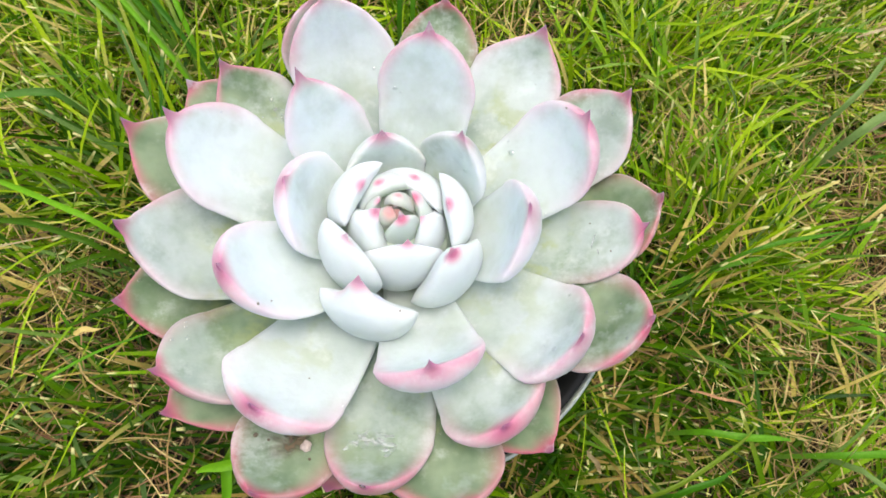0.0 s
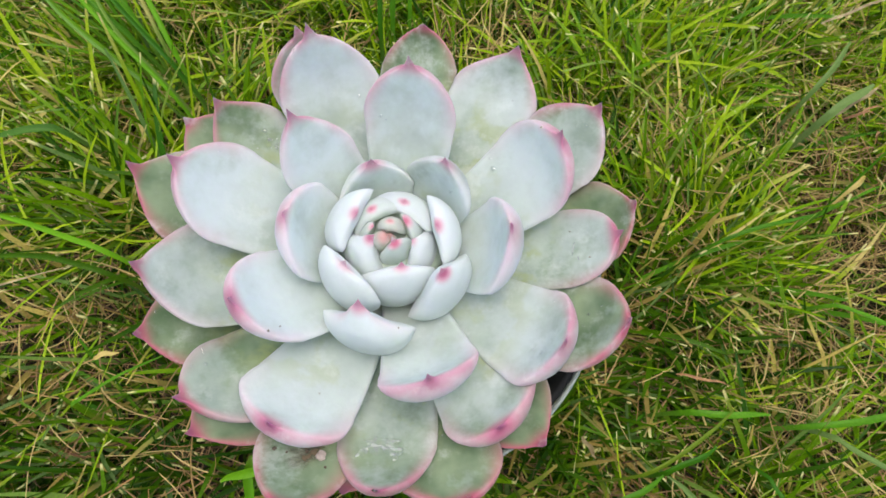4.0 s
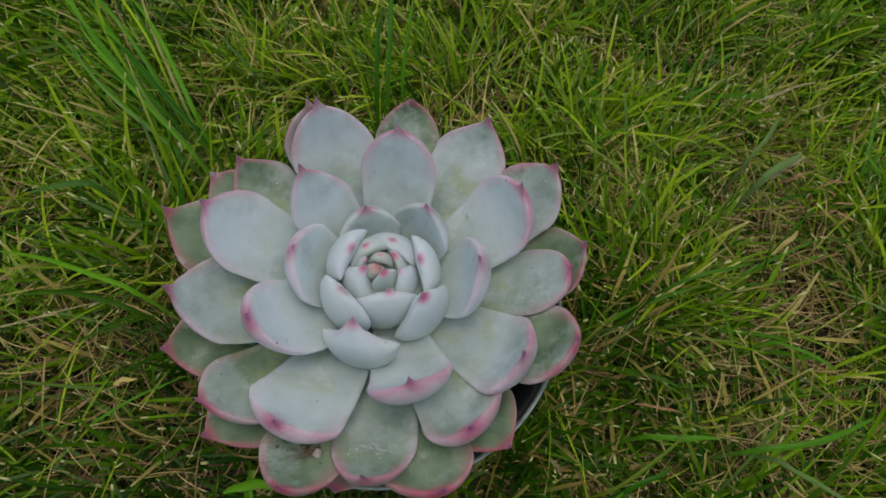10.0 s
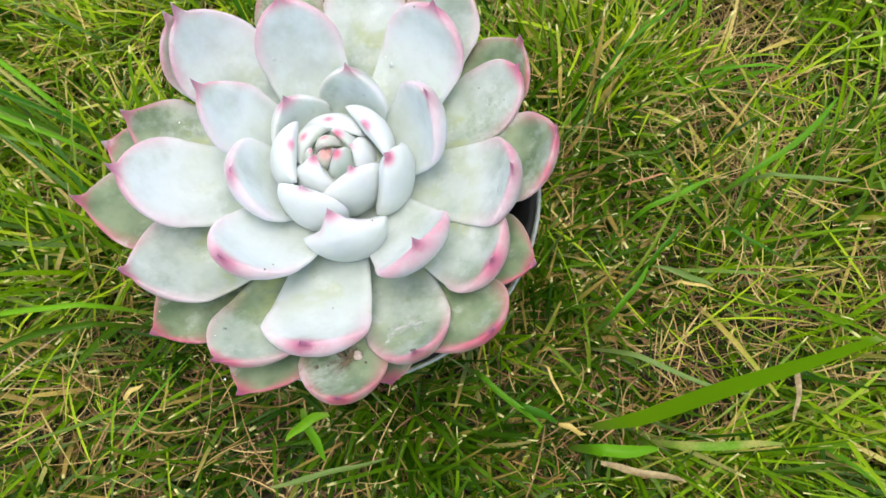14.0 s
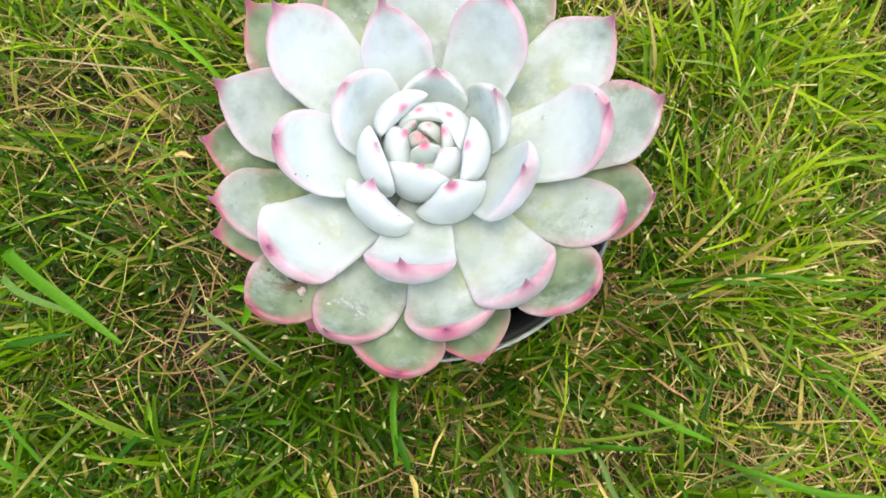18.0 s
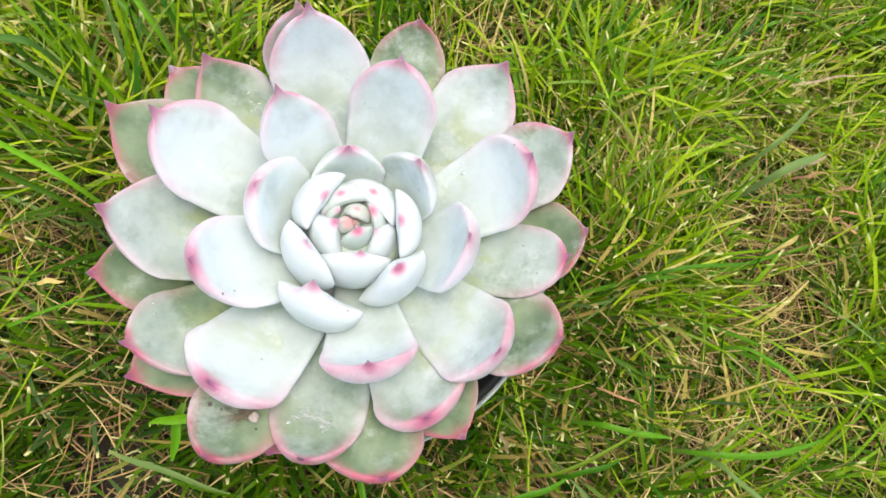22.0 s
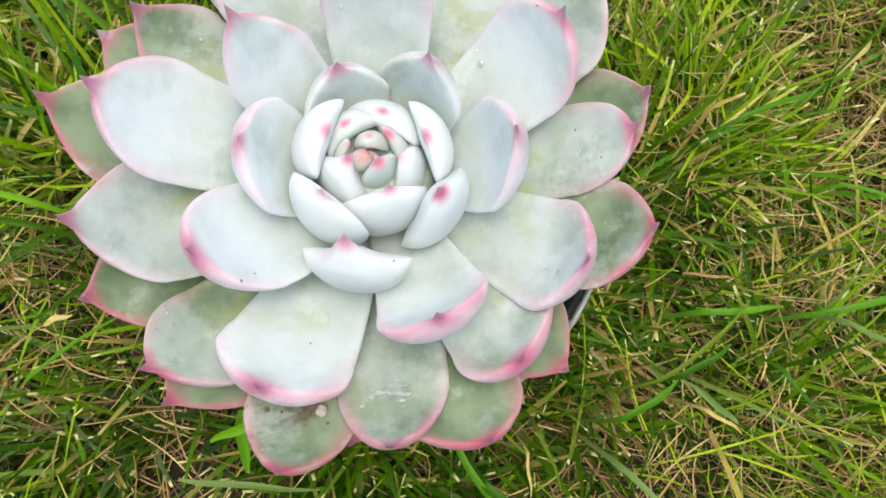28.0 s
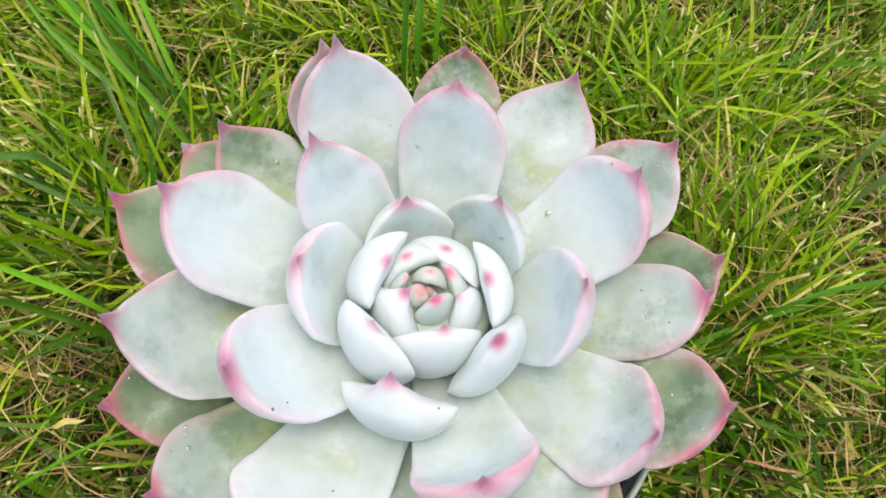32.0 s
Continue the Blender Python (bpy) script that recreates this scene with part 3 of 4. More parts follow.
def water_film(x, y, wide, deep, turn, label="thin spilt water film drying on a leaf", thick=0.55, bow=0.0, below=300.0):
    """A flat, ragged puddle that follows the leaf below it; millimetres and degrees."""
    around, rings, verts, faces, rim = 44, 7, [], [], []
    waves = [(wet_rng.uniform(0.05, 0.16), wet_rng.randint(2, 9), wet_rng.uniform(0, 6.3)) for _ in range(5)]
    ca, sa = math.cos(radians(turn)), math.sin(radians(turn))
    upward = on_leaf(x, y, below)[1]
    for side in (1, 0):
        for i in range(rings + 1):
            for k in range(around):
                b, f = 2 * math.pi * k / around, i / rings
                q = f * (1 + sum(h * math.sin(n * b + o) for h, n, o in waves))
                u = wide / 2 * q * math.cos(b)
                v = deep / 2 * q * math.sin(b) + bow * (1 - (2 * u / wide) ** 2)
                p, normal = on_leaf(x + u * ca - v * sa, y + u * sa + v * ca, below)
                edge = 1 - f**6
                lift = thick / 1000 * edge * (0.65 + 0.35 * math.sin(3 * b + 8 * f) * math.sin(2 * b - 5 * f)) if side else -0.00006
                verts.append(p + upward * lift)
                rim.append(f)
    row = (rings + 1) * around
    for i in range(rings):
        for k in range(around):
            j = (k + 1) % around
            faces.append((i * around + k, (i + 1) * around + k, (i + 1) * around + j, i * around + j))
            faces.append((row + i * around + j, row + (i + 1) * around + j, row + (i + 1) * around + k, row + i * around + k))
    for k in range(around):
        j = (k + 1) % around
        faces.append((rings * around + k, row + rings * around + k, row + rings * around + j, rings * around + j))
    return tagged(mesh_object("water_film", verts, faces, FILM, rim=rim), label, "water", "water drops on the leaves")


def soil_crumb(x, y, size, material, label, below=300.0):
    """A rough little lump; millimetres."""
    p, normal = on_leaf(x, y, below)
    bm = bmesh.new()
    bmesh.ops.create_icosphere(bm, subdivisions=2, radius=size / 2000)
    for v in bm.verts:
        v.co *= 1 + wet_rng.uniform(-0.22, 0.22)
        v.co.z *= 0.7
    data = bpy.data.meshes.new("soil_crumb")
    bm.to_mesh(data)
    bm.free()
    data.materials.append(material)
    ob = new("soil_crumb", data)
    ob.matrix_world = Matrix.Translation(p + normal * (size / 5000)) @ pose(0, 0, 0, wet_rng.uniform(-30, 30), wet_rng.uniform(-30, 30), wet_rng.uniform(0, 360))
    return tagged(ob, label, "soil", "dirt on the leaves")


for x, y, size in ((-45.0, 47.2, 2.4), (-45.4, 33.4, 1.6), (-37.2, 41.0, 1.9), (-41.0, 44.5, 1.5), (-43.0, 41.5, 1.2), (-47.5, 41.0, 1.0), (-10.8, 54.7, 1.6), (-2.9, 41.4, 1.6),
                   (-1.2, 40.6, 1.0), (33.9, 26.4, 2.4), (18.8, 14.0, 1.7), (66.0, 40.0, 1.3), (33.0, 30.0, 1.2), (44.0, 6.0, 1.1), (-52.0, 28.0, 1.0)):
    water_drop(x, y, size)
for x, y, size in ((-55.6, -35.2, 1.7), (-57.3, -30.5, 1.3), (-62.7, -35.8, 1.5), (-56.9, -31.9, 1.1), (-58.6, -36.1, 1.3), (43.4, -36.2, 1.8), (49.6, -19.8, 1.3), (41.5, -34.6, 1.2),
                   (-4.5, -71.0, 2.0), (20.5, -74.6, 1.8), (-74.0, -18.0, 1.4), (63.0, -33.0, 1.5), (60.5, -24.0, 1.4), (58.5, -27.5, 1.0), (64.0, -22.0, 1.0), (-79.0, -24.0, 1.2),
                   (-70.0, -44.0, 1.5), (14.0, -58.0, 1.0), (-12.0, -52.0, 1.3)):
    water_drop(x, y, size, "clear water drop on a low front leaf")
water_film(-4.0, -60.4, 11.0, 5.0, -6)
water_film(-9.8, -62.0, 3.4, 2.0, 20)
water_film(0.4, -63.2, 4.2, 1.6, 35)
water_film(-42.0, 43.0, 6.0, 2.2, 140, "thin wet streak across a leaf")


def stain_material(name, low, high, most):
    """A thin stain that fades out at its rim."""
    m = Nodes(name)
    where = m.place()
    clear, both = m.tree.nodes.new("ShaderNodeBsdfTransparent"), m.tree.nodes.new("ShaderNodeMixShader")
    blotch = m.noise(260.0, 4.0, 0.6, where)
    m.set(both.inputs[0], m.math("MULTIPLY", m.ramp(m.own("rim"), 0.25, 0.95, most, 0.0), m.ramp(blotch, 0.30, 0.60, 0.35, 1.0)))
    m.tree.links.new(clear.outputs[0], both.inputs[1])
    m.tree.links.new(m.out.outputs["BSDF"], both.inputs[2])
    m.tree.links.new(both.outputs[0], m.tree.nodes["Material Output"].inputs["Surface"])
    return m.finish(Base_Color=m.mix(blotch, low, high), Roughness=0.6)


SCAR = stain_material("leaf_scar", (0.66, 0.72, 0.69), (0.78, 0.82, 0.80), 0.75)
DIRT_STAIN = stain_material("dirt_stain", (0.10, 0.072, 0.040), (0.24, 0.19, 0.12), 0.9)


def leaf_mark(name, label, material, x, y, wide, deep, turn, thick=0.12, bow=0.0, below=300.0):
    """A scar or stain that belongs to the plant; millimetres and degrees."""
    mark = water_film(x, y, wide, deep, turn, "", thick, bow, below)
    mark.name, mark.parent = name, plant
    mark.data.materials[0] = material
    for key in ("category", "group"):
        if key in mark:
            del mark[key]
    return tagged(mark, label)


leaf_mark("scar", "pale healed scratch on a leaf", SCAR, 58.8, -2.0, 7.0, 0.55, 74, 0.15, 0.5)
leaf_mark("scar", "pale healed scratch on a leaf", SCAR, 59.6, -5.6, 2.2, 0.45, 100, 0.15, 0.2)
leaf_mark("stain", "brown dirt washed onto a leaf", DIRT_STAIN, -25.5, -62.0, 14.0, 8.0, 10, below=120.0)
for x, y, size in ((47.6, 31.9, 0.7), (-33.5, -29.1, 0.8), (-31.5, -27.0, 0.5), (58.0, 4.0, 0.6), (62.5, -6.0, 0.6), (2.0, -28.5, 0.6), (-22.0, -45.0, 0.5)):
    soil_crumb(x, y, size, SPECK, "tiny brown speck of dirt on a leaf")
soil_crumb(-21.5, -62.6, 3.2, PALE_CRUMB, "pale rounded grit lying on a low leaf", 120.0)
for x, y, size in ((-34.4, -59.9, 1.3), (-25.5, -61.0, 1.1), (-31.0, -61.0, 0.7), (-20.0, -65.5, 0.8), (-78.0, -26.0, 1.0)):
    soil_crumb(x, y, size, CRUMB, "small brown soil crumb on a leaf", 120.0)
# ---- pot ----
part_pot = lathe("pot", [(0.0, 0.004), (0.050, 0.002), (0.052, 0.004), (0.066, 0.078), (0.0695, 0.079), (0.0715, 0.0915), (0.0690, 0.0915), (0.0645, 0.080), (0.0625, 0.072)],
                 POT, plant, "dark plastic nursery pot")
lathe("rim", [(0.0717, 0.0898), (0.0726, 0.0900), (0.0732, 0.0908), (0.0733, 0.0919), (0.0728, 0.0925), (0.0722, 0.0923), (0.0718, 0.0916)], RIM, part_pot,
      "pale grey-green rolled pot rim", 96)
soil_rng = np.random.default_rng(4)
sv, sf = [(0.0, 0.0, 0.072)], []
for i in range(1, 15):
    for k in range(48):
        a = 2 * math.pi * k / 48
        sv.append((0.0612 * i / 14 * math.cos(a), 0.0612 * i / 14 * math.sin(a), 0.071 + float(soil_rng.normal(0, 0.0011))))
for k in range(48):
    sf.append((0, 1 + k, 1 + (k + 1) % 48))
for i in range(13):
    for k in range(48):
        a, b = 1 + i * 48, 1 + (i + 1) * 48
        sf.append((a + k, b + k, b + (k + 1) % 48, a + (k + 1) % 48))
mesh_object("potting_soil", sv, sf, SOIL, plant, "dark crumbly potting soil", False)
# pale dome added to brighten the dark gaps between the heart leaves
lathe("growing_tip", [(0.0150, 0.104), (0.0176, 0.112), (0.0164, 0.1170), (0.0124, 0.1208), (0.0070, 0.1230), (0.0004, 0.1238)], FILLER, plant, "", 40)
lathe("stem", [(0.011, 0.072), (0.010, 0.085), (0.0095, 0.095), (0.009, 0.105), (0.006, 0.112), (0.0005, 0.114)], STEM, plant, "", 20)

# ---- lawn ----
def ground_height(x, y):
    return 0.004 * math.sin(9.0 * x + 1.0) * math.sin(8.0 * y + 2.0)


def ground():
    edges = [-2000, -400, -80, -20, -6, -2.5, -1.2] + [-0.8 + 0.05 * k for k in range(33)] + [1.2, 2.5, 6, 20, 80, 400, 2000]
    n = len(edges)
    verts = [(x, y, ground_height(x, y) - 0.003 if abs(x) < 1 and abs(y) < 1 else -0.003) for y in edges for x in edges]
    faces = [(j * n + i, j * n + i + 1, (j + 1) * n + i + 1, (j + 1) * n + i) for j in range(n - 1) for i in range(n - 1)]
    m = Nodes("lawn_ground")
    where = m.place()
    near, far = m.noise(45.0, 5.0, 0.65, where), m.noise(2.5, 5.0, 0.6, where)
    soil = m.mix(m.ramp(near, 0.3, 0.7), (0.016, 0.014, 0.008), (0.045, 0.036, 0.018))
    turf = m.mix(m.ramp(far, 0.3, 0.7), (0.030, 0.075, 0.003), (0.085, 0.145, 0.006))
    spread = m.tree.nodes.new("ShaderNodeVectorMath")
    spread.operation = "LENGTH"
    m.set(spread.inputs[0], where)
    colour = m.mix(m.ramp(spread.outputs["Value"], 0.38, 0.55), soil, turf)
    m.bump(near, 0.006, 0.8)
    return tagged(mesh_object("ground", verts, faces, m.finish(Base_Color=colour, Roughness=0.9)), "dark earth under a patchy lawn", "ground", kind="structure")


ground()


def blades(name, rng, feet, heading, length, width, bend, rear, material, segments=5, fold=0.25, swing=0.10):
    """Many grass blades in one mesh. feet: n x 3; heading: way of the fall; bend: how far it turns over; rear: how steeply it starts, both in radians."""
    n = len(feet)
    s = np.linspace(0, 1, segments + 1)
    tilt = rear[:, None] - bend[:, None] * s[None] ** 1.2
    step = length[:, None] / segments
    flat, up = np.cos(tilt) * step, np.sin(tilt) * step
    run = np.concatenate([np.zeros((n, 1)), np.cumsum(flat[:, 1:], 1)], 1)
    rise = np.concatenate([np.zeros((n, 1)), np.cumsum(up[:, 1:], 1)], 1)
    rise = np.maximum(rise, -feet[:, 2:3] + 0.002)
    sway = rng.normal(0, swing, (n, 1)) * length[:, None] * s[None] ** 2
    cx, sx = np.cos(heading)[:, None], np.sin(heading)[:, None]
    spine = np.stack([feet[:, 0:1] + cx * run - sx * sway, feet[:, 1:2] + sx * run + cx * sway, feet[:, 2:3] + rise], -1)
    half = width[:, None] / 2 * np.clip(np.minimum(1.0, 0.55 + 2.2 * s) * np.where(s > 0.6, 1 - 0.55 * (np.clip(s - 0.6, 0, 1) / 0.4) ** 1.6, 1), 0.05, 1)[None]
    twist = rng.normal(0, 0.5, (n, 1)) + rng.normal(0, 0.7, (n, 1)) * s[None]
    side = np.stack([-sx * np.cos(twist), cx * np.cos(twist), np.sin(twist)], -1)
    normal = np.stack([-cx * np.sin(tilt) + 0 * sx, -sx * np.sin(tilt), np.cos(tilt)], -1)
    mid = spine - normal * (fold * half)[..., None]
    rows = np.stack([spine - side * half[..., None], mid, spine + side * half[..., None]], 2)
    verts = rows.reshape(-1, 3)
    per = (segments + 1) * 3
    quad = []
    for k in range(segments):
        for j in range(2):
            a = k * 3 + j
            quad.append((a, a + 1, a + 4, a + 3))
    loops = (np.arange(n)[:, None, None] * per + np.array(quad)[None]).reshape(-1)
    data = bpy.data.meshes.new(name)
    data.vertices.add(len(verts))
    data.vertices.foreach_set("co", verts.astype(np.float32).ravel())
    count = n * len(quad)
    data.loops.add(count * 4)
    data.loops.foreach_set("vertex_index", loops.astype(np.int32))
    data.polygons.add(count)
    data.polygons.foreach_set("loop_start", np.arange(0, count * 4, 4, dtype=np.int32))
    data.polygons.foreach_set("use_smooth", np.ones(count, bool))
    data.update(calc_edges=True)
    data.attributes.new("along", "FLOAT", "POINT").data.foreach_set("value", np.tile(np.repeat(s, 3), n).astype(np.float32))
    data.materials.append(material)
    return new(name, data)


def clumps(x, y, scale, seed):
    """A smooth field from 0 to 1 over the lawn."""
    rng = np.random.default_rng(seed)
    v = np.zeros_like(x)
    for _ in range(14):
        a, k, p = rng.uniform(0, 2 * np.pi), rng.uniform(0.5, 1.6) * scale, rng.uniform(0, 2 * np.pi)
        v += np.sin((x * np.cos(a) + y * np.sin(a)) * k + p)
    return 0.5 + 0.5 * np.tanh(v / 3.0)


def scatter(rng, n, reach, clear=0.0, centre=(0.06, 0.06)):
    """Feet on the lawn, thinning out from the centre, none in the pot."""
    r = reach * rng.uniform(0, 1, n) ** 0.62
    a = rng.uniform(0, 2 * np.pi, n)
    x, y = centre[0] + r * np.cos(a), centre[1] + r * np.sin(a)
    keep = np.hypot(x, y) > max(0.060, clear)
    x, y = x[keep], y[keep]
    return x, y


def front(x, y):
    """Where darker, thinned grass stands in for shade: close round the pot, further out in front of it, 0 to 1."""
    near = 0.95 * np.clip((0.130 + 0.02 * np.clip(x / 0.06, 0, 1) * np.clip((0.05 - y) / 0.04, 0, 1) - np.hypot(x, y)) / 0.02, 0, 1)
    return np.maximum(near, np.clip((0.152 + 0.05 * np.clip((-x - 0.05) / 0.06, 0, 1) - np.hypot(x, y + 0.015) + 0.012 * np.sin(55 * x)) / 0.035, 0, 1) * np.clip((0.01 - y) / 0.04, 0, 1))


# where dry straw shows between the green, and where the green stands thickest
STRAW_PATCHES = [(0.141, 0.184), (0.136, 0.152), (0.207, 0.184), (0.262, 0.224), (0.247, 0.068), (0.237, 0.038), (0.238, 0.014), (0.200, 0.016), (0.190, -0.012),
                 (-0.212, 0.121), (-0.196, 0.185), (-0.110, 0.166), (-0.085, 0.153), (-0.130, 0.116), (0.242, 0.112), (0.205, 0.060), (0.138, -0.001), (-0.088, -0.098),
                 (-0.165, 0.008), (0.052, -0.120), (0.130, -0.110), (-0.140, -0.036), (0.042, 0.150), (0.180, -0.060)]
GREEN_PATCHES = [(0.176, 0.052), (0.150, 0.036), (0.162, 0.150), (0.290, 0.208), (0.214, 0.142), (-0.180, 0.208), (-0.219, 0.223), (-0.135, 0.153), (-0.115, 0.128), (-0.217, 0.158),
                 (0.172, -0.003), (-0.072, 0.208), (0.276, 0.108), (0.118, 0.122), (0.125, 0.017), (-0.118, -0.064), (0.132, 0.060), (0.274, 0.062), (-0.150, 0.060), (0.100, -0.080), (0.0, 0.190), (-0.155, -0.120), (-0.180, -0.075), (-0.110, -0.150), (-0.050, -0.172), (0.005, -0.160)]


def patches(x, y, spots, wide, deep):
    v = np.zeros_like(x)
    for k, (px, py) in enumerate(spots):
        v += np.exp(-((x - px) / (wide + 0.007 * (k % 3))) ** 2 - ((y - py) / (deep + 0.006 * (k % 2))) ** 2)
    return np.clip(v, 0, 1)


def straw_field(x, y):
    """Bare, dry places with ragged edges."""
    spots = patches(x, y, STRAW_PATCHES, 0.020, 0.013) * (0.55 + 0.75 * clumps(x, y, 75.0, 31))
    return np.clip(np.maximum(spots, 1.6 * clumps(x, y, 46.0, 77) - 1.05), 0, 1)


def green_field(x, y):
    """Thick green clumps with thin turf between them."""
    spots = patches(x, y, GREEN_PATCHES, 0.024, 0.018)
    return np.clip(0.10 + 0.75 * np.maximum(spots, clumps(x, y, 52.0, 78) ** 1.5) + 0.3 * spots - 0.9 * straw_field(x, y), 0.02, 1)


def comb(x, y, rng, spread):
    """The way in which the grass has been laid over: pushed outwards by the pot, swirling from clump to clump."""
    away = np.arctan2(y + 0.03, x) + 0.35
    return away + 1.9 * (clumps(x, y, 30.0, 5) - 0.5) + rng.normal(0, spread, len(x))


def under_rosette(x, y, z_len, rear):
    """Blades near the plant stay below its leaves."""
    cap = 0.040 + 0.022 * np.clip((np.hypot(x, y) - 0.075) / 0.04, 0, 1)
    near = np.hypot(x, y) < 0.115
    return np.where(near & (z_len * np.sin(np.clip(rear, 0, 1.5)) > cap), cap / np.maximum(np.sin(np.clip(rear, 0.2, 1.5)), 0.2), z_len)


def lawn(name, seed, n, reach, length, width, spread, rear, bend, material, label, foot=0.0, clear=0.0, only=None, segments=5, tuft=1, swing=0.10):
    """Grass in one mesh; tuft: how many blades rise from one foot, sharing a way to fall."""
    rng = np.random.default_rng(seed)
    x, y = scatter(rng, n, reach, clear)
    keep = rng.uniform(0, 1, len(x)) < (only(x, y) if only else np.ones_like(x))
    x, y = x[keep], y[keep]
    way = comb(x, y, rng, spread)
    if tuft > 1:
        many = rng.integers(max(2, tuft // 2), tuft * 3 // 2 + 1, len(x))
        x, y, way = np.repeat(x, many), np.repeat(y, many), np.repeat(way, many)
        x, y, way = x + rng.normal(0, 0.004, len(x)), y + rng.normal(0, 0.004, len(x)), way + rng.normal(0, 0.45, len(x))
        keep = np.hypot(x, y) > 0.060
        x, y, way = x[keep], y[keep], way[keep]
    k = len(x)
    ln = rng.uniform(*length, k) * (0.75 + 0.5 * clumps(x, y, 22.0, seed + 1))
    rr = np.clip(rng.normal(*rear, k), 0.05, 1.5)
    ln = under_rosette(x, y, ln, rr)
    feet = np.stack([x, y, rng.uniform(0, 1, k) * foot], -1)
    ob = blades(name, rng, feet, way, ln, rng.uniform(*width, k), rng.uniform(*bend, k), rr, material, segments, swing=swing)
    return tagged(ob, label, "grass", kind="stuff")


BROWN = straw_material("brown_thatch", (0.075, 0.042, 0.020), (0.32, 0.205, 0.090), (0.25, 0.11, 0.045))
# yellow-green copy of the lawn grass, lightened to imitate brighter light
YELLOW_LIT = grass_material("yellowed_grass", (0.11, 0.27, 0.003), (0.45, 0.62, 0.014), (0.70, 0.56, 0.19), 0.06)
lawn("brown_thatch", 18, 16000, 0.38, (0.010, 0.034), (0.0004, 0.0009), 2.4, (0.10, 0.25), (-0.8, 0.9), BROWN, "dark brown dead grass matted under the lawn",
     foot=0.012, only=lambda x, y: np.clip(0.55 + 0.45 * front(x, y), 0, 1), segments=4, swing=0.34)
lawn("dry_thatch", 12, 30000, 0.40, (0.014, 0.044), (0.00035, 0.0008), 2.4, (0.22, 0.30), (-1.1, 1.1), STRAW, "dry tan straw and thatch lying in the lawn",
     foot=0.026, only=lambda x, y: np.clip((0.12 + 0.88 * straw_field(x, y) + 0.18 * np.clip((x - 0.10) / 0.1, 0, 1)) * (1 - 0.65 * front(x, y)), 0, 1), segments=6, swing=0.32)
lawn("turf", 11, 34000, 0.40, (0.016, 0.036), (0.0006, 0.0014), 1.7, (0.85, 0.40), (-0.2, 1.3), TURF, "short thin green shoots with pale cut ends",
     only=lambda x, y: np.clip(0.75 - 0.55 * straw_field(x, y) - 0.3 * front(x, y), 0, 1), segments=4, swing=0.16)
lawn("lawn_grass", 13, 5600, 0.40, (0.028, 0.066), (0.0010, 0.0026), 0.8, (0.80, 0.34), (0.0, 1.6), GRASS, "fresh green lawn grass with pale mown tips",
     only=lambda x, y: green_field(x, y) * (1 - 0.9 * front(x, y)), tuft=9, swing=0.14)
# dark-coloured blades replace the lawn grass where the plant's shade falls
lawn("deep_grass", 19, 7500, 0.34, (0.026, 0.060), (0.0011, 0.0027), 1.1, (0.72, 0.34), (0.0, 1.6), DEEP_SHADED, "green grass round the pot, coloured darker for the shade there",
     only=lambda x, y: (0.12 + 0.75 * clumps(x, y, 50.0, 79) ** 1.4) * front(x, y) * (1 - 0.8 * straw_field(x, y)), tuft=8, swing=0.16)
lawn("fine_grass", 16, 1900, 0.40, (0.024, 0.060), (0.0006, 0.0013), 1.8, (0.45, 0.3), (-0.3, 1.0), YELLOW_LIT, "thin pale green stems lying every way over the lawn", foot=0.026,
     only=lambda x, y: 1 - 0.85 * front(x, y), segments=6, swing=0.24)
# short shoots coloured pale, partly in place of highlights on the stems
lawn("pale_shoots", 23, 11000, 0.40, (0.008, 0.022), (0.0004, 0.0008), 2.5, (0.50, 0.45), (-0.6, 0.9), YELLOW_LIT, "short pale grass shoots, partly imitating highlights on stems", foot=0.026,
     only=lambda x, y: (0.35 + 0.4 * clumps(x, y, 60.0, 91) + 0.25 * np.clip((x - 0.08) / 0.08, 0, 1)) * (1 - 0.9 * front(x, y)), segments=3, swing=0.2)
# this lighter copy covers the right, back and left, where the lawn looks brighter lit
lawn("yellowed_grass", 17, 5600, 0.40, (0.028, 0.066), (0.0010, 0.0024), 1.0, (0.75, 0.34), (0.0, 1.5), YELLOW_LIT, "yellow-green grass blades, lightened for the brighter light there", foot=0.01,
     only=lambda x, y: (1.4 * np.clip((x - 0.09) / 0.08, 0, 1) * np.clip(0.5 + y / 0.08, 0.05, 1) + 0.9 * np.clip((y - 0.06) / 0.06, 0, 1)
                       + 0.6 * np.clip((-x - 0.11) / 0.04, 0, 1) * np.clip((y + 0.01) / 0.04, 0, 1)) * green_field(x, y), tuft=7, swing=0.14)
lawn("broad_grass", 14, 420, 0.42, (0.035, 0.080), (0.0018, 0.0030), 0.8, (0.70, 0.3), (0.3, 1.1), BROAD, "broad green grass blades lying over the lawn", clear=0.10, segments=8, tuft=3,
     only=lambda x, y: 0.15 + 0.85 * green_field(x, y))
lawn("far_grass", 15, 7000, 1.9, (0.04, 0.08), (0.002, 0.005), 0.8, (1.0, 0.3), (0.4, 1.3), GRASS, "lawn grass further away", clear=0.33, segments=3, tuft=10,
     only=lambda x, y: np.clip((1.95 - np.hypot(x, y)) / 1.1, 0, 1))


